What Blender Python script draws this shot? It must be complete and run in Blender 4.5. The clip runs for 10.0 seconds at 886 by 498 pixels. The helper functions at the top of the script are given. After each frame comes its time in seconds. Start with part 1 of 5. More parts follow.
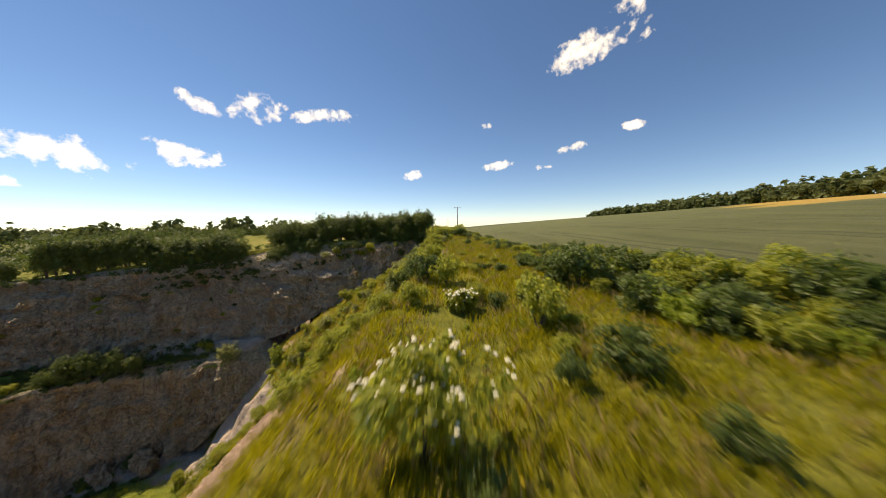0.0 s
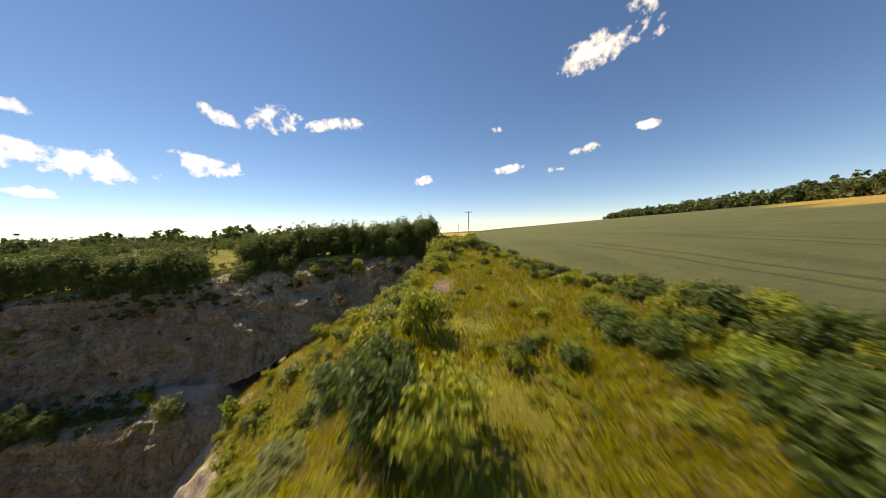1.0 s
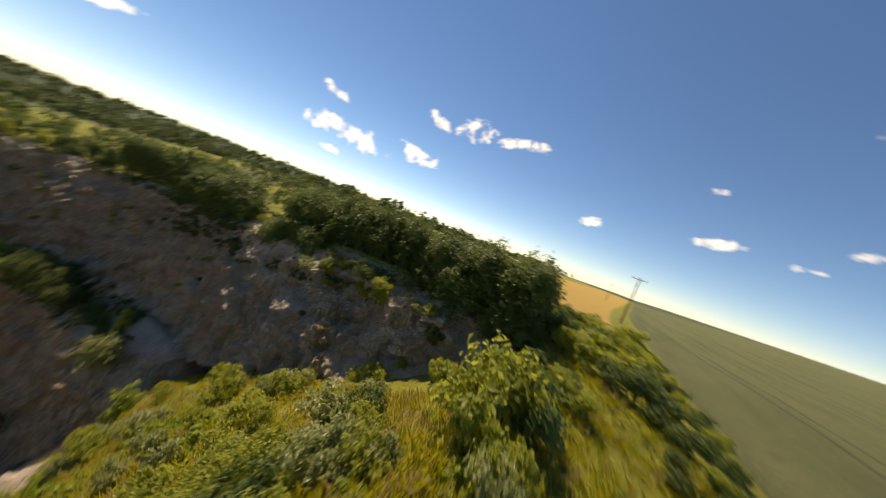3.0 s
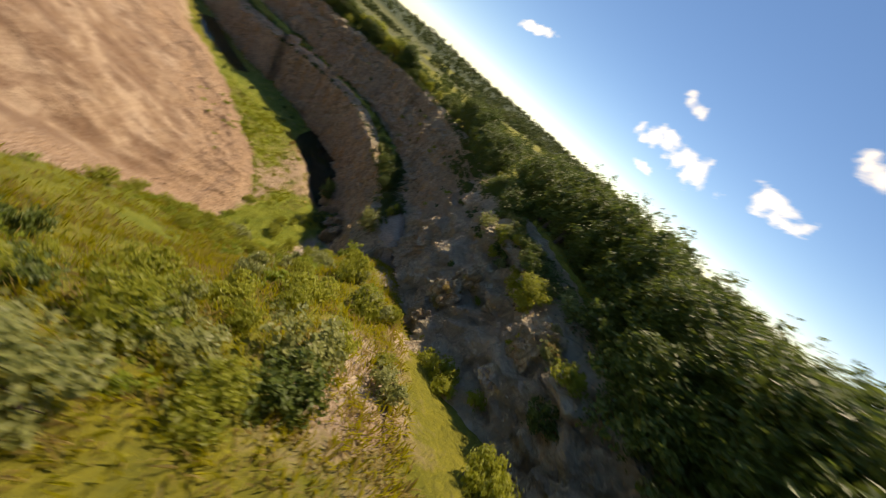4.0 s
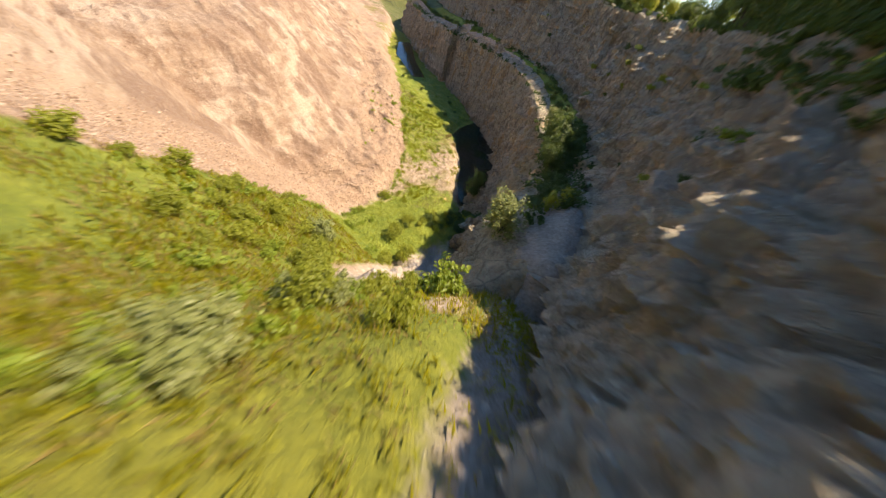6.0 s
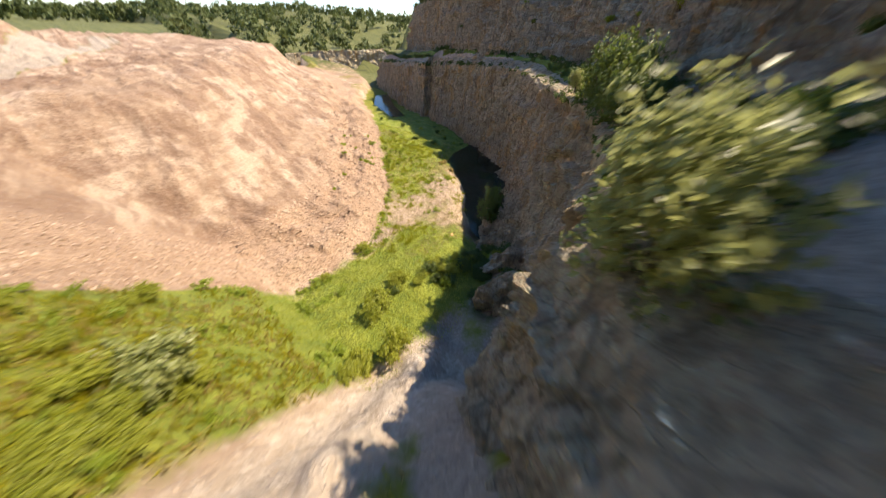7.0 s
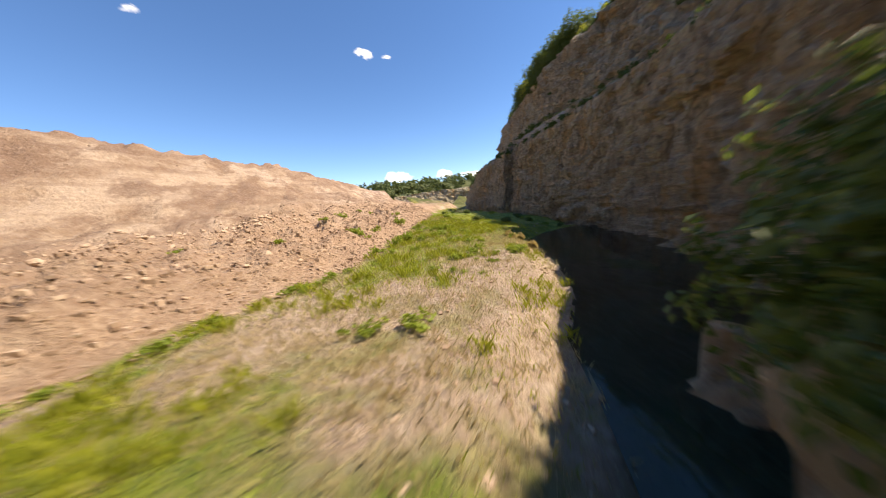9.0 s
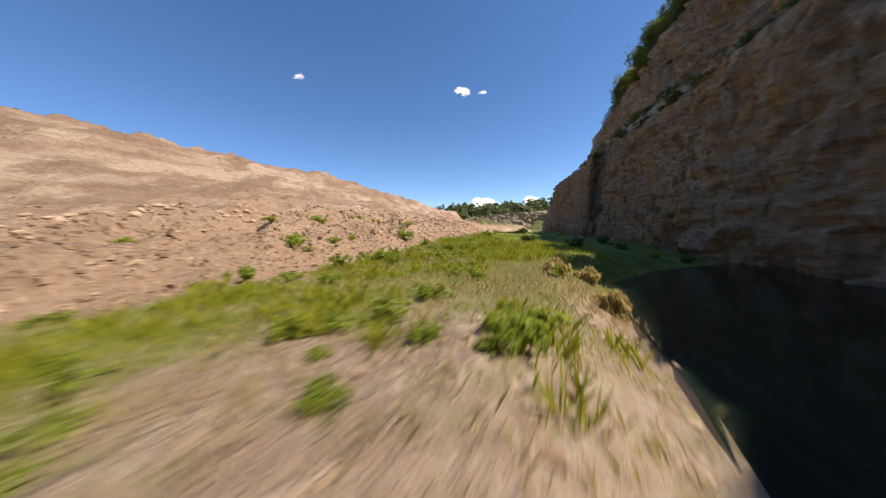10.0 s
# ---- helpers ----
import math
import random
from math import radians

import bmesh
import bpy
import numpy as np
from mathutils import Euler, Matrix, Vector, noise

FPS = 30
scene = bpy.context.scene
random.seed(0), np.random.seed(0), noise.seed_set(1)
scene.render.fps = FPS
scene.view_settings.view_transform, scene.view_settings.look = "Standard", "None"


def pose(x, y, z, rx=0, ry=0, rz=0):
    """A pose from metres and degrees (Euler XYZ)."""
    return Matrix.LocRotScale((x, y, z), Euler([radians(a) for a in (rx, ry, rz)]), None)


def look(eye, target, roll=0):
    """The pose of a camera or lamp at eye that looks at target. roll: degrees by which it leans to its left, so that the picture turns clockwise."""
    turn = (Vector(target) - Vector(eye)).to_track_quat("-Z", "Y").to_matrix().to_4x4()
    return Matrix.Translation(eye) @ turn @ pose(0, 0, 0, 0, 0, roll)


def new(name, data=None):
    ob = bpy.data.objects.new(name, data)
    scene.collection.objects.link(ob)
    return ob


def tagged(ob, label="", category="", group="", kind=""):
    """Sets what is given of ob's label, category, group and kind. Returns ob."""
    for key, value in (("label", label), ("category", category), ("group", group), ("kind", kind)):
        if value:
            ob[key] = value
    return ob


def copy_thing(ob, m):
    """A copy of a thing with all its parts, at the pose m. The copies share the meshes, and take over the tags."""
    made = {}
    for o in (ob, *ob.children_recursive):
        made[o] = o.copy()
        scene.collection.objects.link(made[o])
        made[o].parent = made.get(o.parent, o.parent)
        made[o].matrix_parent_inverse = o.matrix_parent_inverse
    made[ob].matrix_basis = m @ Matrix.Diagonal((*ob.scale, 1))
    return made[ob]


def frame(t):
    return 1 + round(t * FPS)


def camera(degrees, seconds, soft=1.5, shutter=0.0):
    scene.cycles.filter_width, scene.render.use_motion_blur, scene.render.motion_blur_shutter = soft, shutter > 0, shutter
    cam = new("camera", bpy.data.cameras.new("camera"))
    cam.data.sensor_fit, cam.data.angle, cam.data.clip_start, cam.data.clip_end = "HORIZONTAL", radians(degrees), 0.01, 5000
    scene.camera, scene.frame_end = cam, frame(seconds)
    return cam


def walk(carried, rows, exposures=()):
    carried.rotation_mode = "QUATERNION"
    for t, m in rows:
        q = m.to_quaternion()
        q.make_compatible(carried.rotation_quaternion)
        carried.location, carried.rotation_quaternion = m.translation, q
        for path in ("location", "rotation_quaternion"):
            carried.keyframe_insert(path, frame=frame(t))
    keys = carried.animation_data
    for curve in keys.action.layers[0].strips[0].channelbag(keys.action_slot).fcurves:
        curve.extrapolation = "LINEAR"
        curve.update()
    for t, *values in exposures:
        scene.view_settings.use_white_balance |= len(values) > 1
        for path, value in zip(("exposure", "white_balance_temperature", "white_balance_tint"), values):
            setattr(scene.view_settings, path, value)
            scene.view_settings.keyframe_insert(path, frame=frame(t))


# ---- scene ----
cam = camera(117.9, 10.0, soft=1.0, shutter=0.42)
PATH = [
    (0, (0.302, -1.379, 0.114), (-0.591, 8.547, -0.704), -0.97),
    (0.5, (0.252, 3.930, 0.665), (-0.895, 13.831, -0.142), -1.67),
    (1, (-0.082, 8.873, 0.967), (-1.395, 18.765, 0.320), -1.73),
    (1.5, (-0.375, 14.661, 1.350), (-1.952, 24.520, 0.781), -1.51),
    (2, (-0.974, 20.236, 1.754), (-2.849, 30.050, 1.343), 0.90),
    (2.2, (-1.235, 22.210, 1.909), (-3.335, 31.983, 1.624), 3.03),
    (3.3, (-2.733, 31.561, 2.955), (-10.305, 37.852, 1.194), 29.11),
    (3.5, (-3.240, 32.920, 2.891), (-11.583, 37.731, 0.197), 33.76),
    (4, (-5.386, 36.421, 2.200), (-13.919, 37.939, -2.789), 42.05),
    (4.5, (-8.089, 38.582, 1.215), (-15.729, 38.086, -5.219), 42.53),
    (5, (-11.769, 39.207, -0.673), (-18.567, 37.465, -7.798), 38.37),
    (5.2, (-13.333, 39.047, -1.619), (-19.849, 36.918, -8.901), 35.49),
    (6.3, (-23.130, 35.136, -9.856), (-28.836, 31.270, -17.102), 15.13),
    (6.5, (-24.887, 34.181, -11.544), (-30.580, 30.004, -18.625), 10.98),
    (7, (-28.915, 31.715, -15.418), (-34.901, 26.814, -21.754), 2.23),
    (7.5, (-32.969, 29.027, -19.439), (-39.482, 23.476, -24.611), -2.78),
    (8, (-37.671, 25.928, -23.477), (-44.427, 19.601, -27.262), -5.66),
    (8.5, (-42.098, 22.976, -26.534), (-48.240, 15.548, -29.200), -5.95),
    (9, (-46.913, 19.662, -28.729), (-51.493, 10.942, -30.461), -5.47),
    (9.5, (-51.077, 16.501, -29.947), (-54.197, 7.060, -31.016), -4.24),
    (10, (-54.959, 12.547, -30.212), (-56.867, 2.751, -30.848), -2.11),
]
EXPOSURES = [(0, 0.2, 8600), (2.2, 0.16, 8600), (3.5, 0.1, 8700), (4.5, 0.3, 8700), (5.2, 0.62, 8300), (6.3, 1.1, 7500), (7.0, 1.05, 7300), (7.5, 0.92, 7300), (8.5, 0.84, 7300), (9.2, 0.74, 7200), (10, 0.46, 6900)]
walk(cam, [(t, look(eye, target, roll)) for t, eye, target, roll in PATH], [(t, stops, kelvin, 12) for t, stops, kelvin in EXPOSURES])

# ---- light ----
SUN_AZ, SUN_EL = 64.0, 54.5  # degrees left of +y, degrees above the horizon
world = bpy.data.worlds.new("sky")
scene.world = world
world.use_nodes = True
_wn = world.node_tree
_sky = _wn.nodes.new("ShaderNodeTexSky")
_sky.sky_type = "NISHITA"
_sky.sun_disc = False
_sky.sun_elevation = radians(SUN_EL)
_sky.sun_rotation = radians(-SUN_AZ)
_sky.altitude = 2200.0
_sky.air_density, _sky.dust_density, _sky.ozone_density = 1.0, 0.0, 3.5
_wn.nodes["Background"].inputs["Strength"].default_value = 0.135
_deep = _wn.nodes.new("ShaderNodeHueSaturation")
_deep.inputs["Saturation"].default_value = 1.15
_cool = _wn.nodes.new("ShaderNodeMix")
_cool.data_type, _cool.blend_type = "RGBA", "MULTIPLY"
_cool.inputs[0].default_value = 1.0
_cool.inputs[7].default_value = (1.01, 0.99, 1.02, 1)
_wn.links.new(_sky.outputs[0], _cool.inputs[6])
_wn.links.new(_cool.outputs[2], _deep.inputs["Color"])
sun = new("sun", bpy.data.lights.new("sun", "SUN"))
sun.data.energy, sun.data.angle, sun.data.color = 4.6, radians(0.6), (1.0, 0.91, 0.78)
_sd = Vector((-math.sin(radians(SUN_AZ)) * math.cos(radians(SUN_EL)), math.cos(radians(SUN_AZ)) * math.cos(radians(SUN_EL)), math.sin(radians(SUN_EL))))
sun.matrix_world = look(_sd * 200, (0, 0, 0))
scene.view_settings.exposure = 0.0

# Fair-weather clouds: degrees left of +y, elevation, half width and half height in radians, tilt in degrees.
CLOUDS = [
    (62.0, 9.8, 0.17, 0.036, -3), (47.5, 11.6, 0.079, 0.032, -7), (37.7, 20.1, 0.078, 0.038, 14), (28.7, 20.5, 0.10, 0.019, 8),
    (65.7, 15.6, 0.05, 0.018, -12), (46.5, 19.0, 0.043, 0.025, -16), (-23.4, 29.0, 0.124, 0.042, 9), (-28.4, 32.2, 0.047, 0.034, 0),
    (-29.9, 16.4, 0.032, 0.013, -4), (-21.1, 14.2, 0.045, 0.016, 5), (-6.3, 12.3, 0.048, 0.018, 3), (11.1, 10.7, 0.037, 0.016, 5),
    (-15.0, 11.3, 0.026, 0.012, 1), (-3.8, 19.7, 0.026, 0.012, 1), (63.9, 6.0, 0.034, 0.013, -13), (92.3, 10.3, 0.063, 0.012, 17),
    (160.4, 5.8, 0.06, 0.018, -5), (176.0, 5.2, 0.05, 0.009, -4), (150.5, 5.6, 0.03, 0.014, -4), (142.9, 5.0, 0.06, 0.010, -3),
    (163.8, 26.6, 0.026, 0.012, -8), (159.7, 26.2, 0.017, 0.007, -1), (-164.7, 27.4, 0.027, 0.011, 8),
]


def sky_clouds():
    """Small white cumulus on the sky, ragged by noise."""
    t = _wn
    geo = t.nodes.new("ShaderNodeTexCoord")
    ragged, lumps = t.nodes.new("ShaderNodeTexNoise"), t.nodes.new("ShaderNodeTexNoise")
    ragged.inputs["Scale"].default_value, ragged.inputs["Detail"].default_value, ragged.inputs["Roughness"].default_value = 34.0, 6.0, 0.62
    lumps.inputs["Scale"].default_value, lumps.inputs["Detail"].default_value = 14.0, 2.0
    for n in (ragged, lumps):
        t.links.new(geo.outputs["Generated"], n.inputs["Vector"])

    def calc(op, a, b=0.0, c=0.0):
        n = t.nodes.new("ShaderNodeMath")
        n.operation = op
        for i, v in enumerate((a, b, c)):
            if isinstance(v, bpy.types.NodeSocket):
                t.links.new(v, n.inputs[i])
            else:
                n.inputs[i].default_value = v
        return n.outputs[0]

    def along_axis(v):
        n = t.nodes.new("ShaderNodeVectorMath")
        n.operation = "DOT_PRODUCT"
        t.links.new(geo.outputs["Generated"], n.inputs[0])
        n.inputs[1].default_value = v
        return n.outputs["Value"]

    most = None
    for yaw, el, w, h, tilt in CLOUDS:
        a, e, k = radians(yaw), radians(el), radians(tilt)
        d = Vector((-math.sin(a) * math.cos(e), math.cos(a) * math.cos(e), math.sin(e)))
        side = Vector((math.cos(a), math.sin(a), 0))
        up = side.cross(d)
        p, q = side * math.cos(k) + up * math.sin(k), up * math.cos(k) - side * math.sin(k)
        u, v = calc("MULTIPLY", along_axis(p), 1 / w), calc("MULTIPLY", along_axis(q), 1 / h)
        r = calc("ADD", calc("MULTIPLY", u, u), calc("MULTIPLY", v, v))
        r = calc("ADD", r, calc("MULTIPLY", calc("LESS_THAN", along_axis(d), 0.0), 99.0))
        most = calc("MINIMUM", most, r) if most is not None else r
    field = calc("ADD", calc("MULTIPLY_ADD", ragged.outputs[0], 4.2, -2.1), calc("MULTIPLY_ADD", lumps.outputs[0], 3.4, -1.7))
    cover = t.nodes.new("ShaderNodeMapRange")
    cover.inputs["From Min"].default_value, cover.inputs["From Max"].default_value = 0.0, 1.2
    t.links.new(calc("SUBTRACT", calc("ADD", field, 0.85), most), cover.inputs[0])
    mix = t.nodes.new("ShaderNodeMix")
    mix.data_type = "RGBA"
    t.links.new(cover.outputs[0], mix.inputs[0])
    t.links.new(_deep.outputs[0], mix.inputs[6])
    mix.inputs[7].default_value = (10.4, 9.9, 9.2, 1)
    t.links.new(mix.outputs[2], t.nodes["Background"].inputs["Color"])


sky_clouds()

# ---- materials ----
def nodes_of(name):
    m = bpy.data.materials.new(name)
    m.use_nodes = True
    t = m.node_tree
    return m, t, t.nodes["Principled BSDF"]


def mix_node(t, fac, a, b):
    """A colour mix; fac, a and b are sockets or values."""
    n = t.nodes.new("ShaderNodeMix")
    n.data_type = "RGBA"
    for i, v in ((0, fac), (6, a), (7, b)):
        if isinstance(v, bpy.types.NodeSocket):
            t.links.new(v, n.inputs[i])
        else:
            n.inputs[i].default_value = v if i == 0 else (*v, 1.0)
    return n.outputs[2]


def noise_node(t, scale, detail=4.0, rough=0.55, stretch=(1, 1, 1), lo=0.35, hi=0.65, coord="Object"):
    tc, mp, nz, cr = (t.nodes.new("ShaderNode" + k) for k in ("TexCoord", "Mapping", "TexNoise", "MapRange"))
    mp.inputs["Scale"].default_value = stretch
    nz.inputs["Scale"].default_value, nz.inputs["Detail"].default_value, nz.inputs["Roughness"].default_value = scale, detail, rough
    cr.inputs["From Min"].default_value, cr.inputs["From Max"].default_value = lo, hi
    t.links.new(tc.outputs[coord], mp.inputs[0])
    t.links.new(mp.outputs[0], nz.inputs["Vector"])
    t.links.new(nz.outputs[0], cr.inputs[0])
    return cr.outputs[0]


def bump_node(t, bsdf, height, strength, distance, below=None):
    b = t.nodes.new("ShaderNodeBump")
    b.inputs["Strength"].default_value, b.inputs["Distance"].default_value = strength, distance
    t.links.new(height, b.inputs["Height"])
    if below is not None:
        t.links.new(below, b.inputs["Normal"])
    t.links.new(b.outputs[0], bsdf.inputs["Normal"])
    return b.outputs[0]


def attr_node(t, name):
    a = t.nodes.new("ShaderNodeAttribute")
    a.attribute_name = name
    return a.outputs["Fac"]


def math_node(t, op, a, b=0.0, clamp=False):
    n = t.nodes.new("ShaderNodeMath")
    n.operation, n.use_clamp = op, clamp
    for i, v in ((0, a), (1, b)):
        if isinstance(v, bpy.types.NodeSocket):
            t.links.new(v, n.inputs[i])
        else:
            n.inputs[i].default_value = v
    return n.outputs[0]


def voronoi_node(t, scale, stretch, warp, kind="F1"):
    """Cells whose walls are bent by noise: their distance and their colour's red."""
    tc, mp, nz, ad, vo = (t.nodes.new("ShaderNode" + k) for k in ("TexCoord", "Mapping", "TexNoise", "VectorMath", "TexVoronoi"))
    mp.inputs["Scale"].default_value = stretch
    nz.inputs["Scale"].default_value, nz.inputs["Detail"].default_value = scale * 1.4, 4.0
    ad.operation = "MULTIPLY_ADD"
    ad.inputs[1].default_value = (warp, warp, warp)
    vo.feature = kind
    vo.inputs["Scale"].default_value = scale
    t.links.new(tc.outputs["Object"], mp.inputs[0])
    t.links.new(mp.outputs[0], nz.inputs["Vector"])
    t.links.new(nz.outputs["Color"], ad.inputs[0])
    t.links.new(mp.outputs[0], ad.inputs[2])
    t.links.new(ad.outputs[0], vo.inputs["Vector"])
    if kind == "DISTANCE_TO_EDGE":
        return vo.outputs["Distance"], None
    sp = t.nodes.new("ShaderNodeSeparateColor")
    t.links.new(vo.outputs["Color"], sp.inputs[0])
    return vo.outputs["Distance"], sp.outputs[0]


def thin_node(t, value, wide):
    """1 where value is near nothing, 0 past wide."""
    return math_node(t, "SUBTRACT", 1.0, math_node(t, "MULTIPLY", value, 1.0 / wide), True)


def rock_material(name, dark, mid, pale, ochre):
    """Quarried limestone: beds, upright joints, broken blocks, rust and soot."""
    m, t, bs = nodes_of(name)
    big = noise_node(t, 0.16, 5, 0.6, (1, 1, 0.6), 0.38, 0.6)
    soot = noise_node(t, 0.5, 6, 0.65, (1.0, 1.0, 0.13), 0.52, 0.62)
    fine = noise_node(t, 2.2, 9, 0.72, (1, 1, 1.2), 0.42, 0.58)
    beds = noise_node(t, 1.0, 7, 0.7, (0.35, 0.35, 4.2), 0.46, 0.56)
    stain = noise_node(t, 0.35, 6, 0.65, (1.6, 1.6, 0.22), 0.53, 0.62)
    chip = noise_node(t, 6.5, 6, 0.72, (1, 1, 1), 0.46, 0.56)
    here = noise_node(t, 0.45, 4, 0.6, (1, 1, 1), 0.4, 0.56)
    _, tint = voronoi_node(t, 0.9, (1, 1, 1.9), 0.5)
    _, tint_small = voronoi_node(t, 2.6, (1, 1, 1.5), 0.3)
    edge, _ = voronoi_node(t, 0.55, (1.3, 1.3, 0.5), 0.45, "DISTANCE_TO_EDGE")
    edge_small, _ = voronoi_node(t, 1.7, (1, 1, 1.6), 0.4, "DISTANCE_TO_EDGE")
    joint = math_node(t, "MULTIPLY", thin_node(t, edge, 0.055), here)
    crack = math_node(t, "MULTIPLY", thin_node(t, edge_small, 0.04), math_node(t, "SUBTRACT", 1.15, here))
    c = mix_node(t, big, mid, pale)
    c = mix_node(t, math_node(t, "MULTIPLY", tint, 0.28), c, tuple(v * 0.62 for v in mid))
    c = mix_node(t, math_node(t, "MULTIPLY", tint_small, 0.4), c, tuple(min(0.88, v * 1.2) for v in pale))
    c = mix_node(t, math_node(t, "MULTIPLY", fine, 0.3), c, tuple(v * 0.45 for v in mid))
    c = mix_node(t, math_node(t, "MULTIPLY", chip, 0.5), c, tuple(min(0.88, v * 1.25) for v in pale))
    c = mix_node(t, math_node(t, "MULTIPLY", beds, 0.22), c, dark)
    flute = noise_node(t, 1.1, 7, 0.66, (2.0, 2.0, 0.35), 0.5, 0.6)
    c = mix_node(t, math_node(t, "MULTIPLY", flute, 0.5), c, tuple(v * 0.34 for v in mid))
    blotch = noise_node(t, 0.7, 6, 0.66, (1, 1, 0.7), 0.52, 0.6)
    c = mix_node(t, math_node(t, "MULTIPLY", blotch, 0.5), c, tuple(min(0.92, v * 1.1) for v in pale))
    c = mix_node(t, math_node(t, "MULTIPLY", stain, 0.5), c, ochre)
    c = mix_node(t, math_node(t, "MULTIPLY", soot, 0.32), c, tuple(v * 0.7 for v in dark))
    c = mix_node(t, math_node(t, "MULTIPLY", joint, 0.5), c, tuple(v * 0.3 for v in dark))
    c = mix_node(t, math_node(t, "MULTIPLY", crack, 0.4), c, tuple(v * 0.4 for v in dark))
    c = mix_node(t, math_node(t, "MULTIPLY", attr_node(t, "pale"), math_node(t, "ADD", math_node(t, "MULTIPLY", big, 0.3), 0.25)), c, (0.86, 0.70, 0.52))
    t.links.new(c, bs.inputs["Base Color"])
    bs.inputs["Roughness"].default_value = 0.92
    h = math_node(t, "SUBTRACT", math_node(t, "ADD", fine, math_node(t, "MULTIPLY", tint_small, 0.8)), math_node(t, "MULTIPLY", beds, 0.6))
    h = math_node(t, "SUBTRACT", h, math_node(t, "ADD", math_node(t, "ADD", joint, crack), math_node(t, "MULTIPLY", flute, 0.8)))
    bump_node(t, bs, math_node(t, "ADD", h, math_node(t, "MULTIPLY", chip, 0.5)), 1.0, 0.22)
    return m


def leaf_material(name, a, b, c, rough=0.5, trans=0.35):
    """Leaves: two greens by plant and by leaf, a tip colour by patch, light through the blade."""
    m, t, bs = nodes_of(name)
    info, geo = t.nodes.new("ShaderNodeObjectInfo"), t.nodes.new("ShaderNodeNewGeometry")
    col = mix_node(t, info.outputs["Random"], a, b)
    col = mix_node(t, math_node(t, "MULTIPLY", geo.outputs["Random Per Island"], 0.65), col, c)
    t.links.new(col, bs.inputs["Base Color"])
    bs.inputs["Roughness"].default_value = rough
    tr, mx = t.nodes.new("ShaderNodeBsdfTranslucent"), t.nodes.new("ShaderNodeMixShader")
    bright = mix_node(t, 0.5, col, tuple(min(1.0, v * 1.5) for v in c))
    t.links.new(bright, tr.inputs["Color"])
    mx.inputs[0].default_value = trans
    t.links.new(bs.outputs[0], mx.inputs[1])
    t.links.new(tr.outputs[0], mx.inputs[2])
    t.links.new(mx.outputs[0], t.nodes["Material Output"].inputs["Surface"])
    return m


def plain_material(name, a, b, scale, rough=0.85, bump=0.3):
    m, t, bs = nodes_of(name)
    n1 = noise_node(t, scale, 6, 0.62)
    t.links.new(mix_node(t, n1, a, b), bs.inputs["Base Color"])
    bs.inputs["Roughness"].default_value = rough
    bump_node(t, bs, n1, bump, 0.05)
    return m


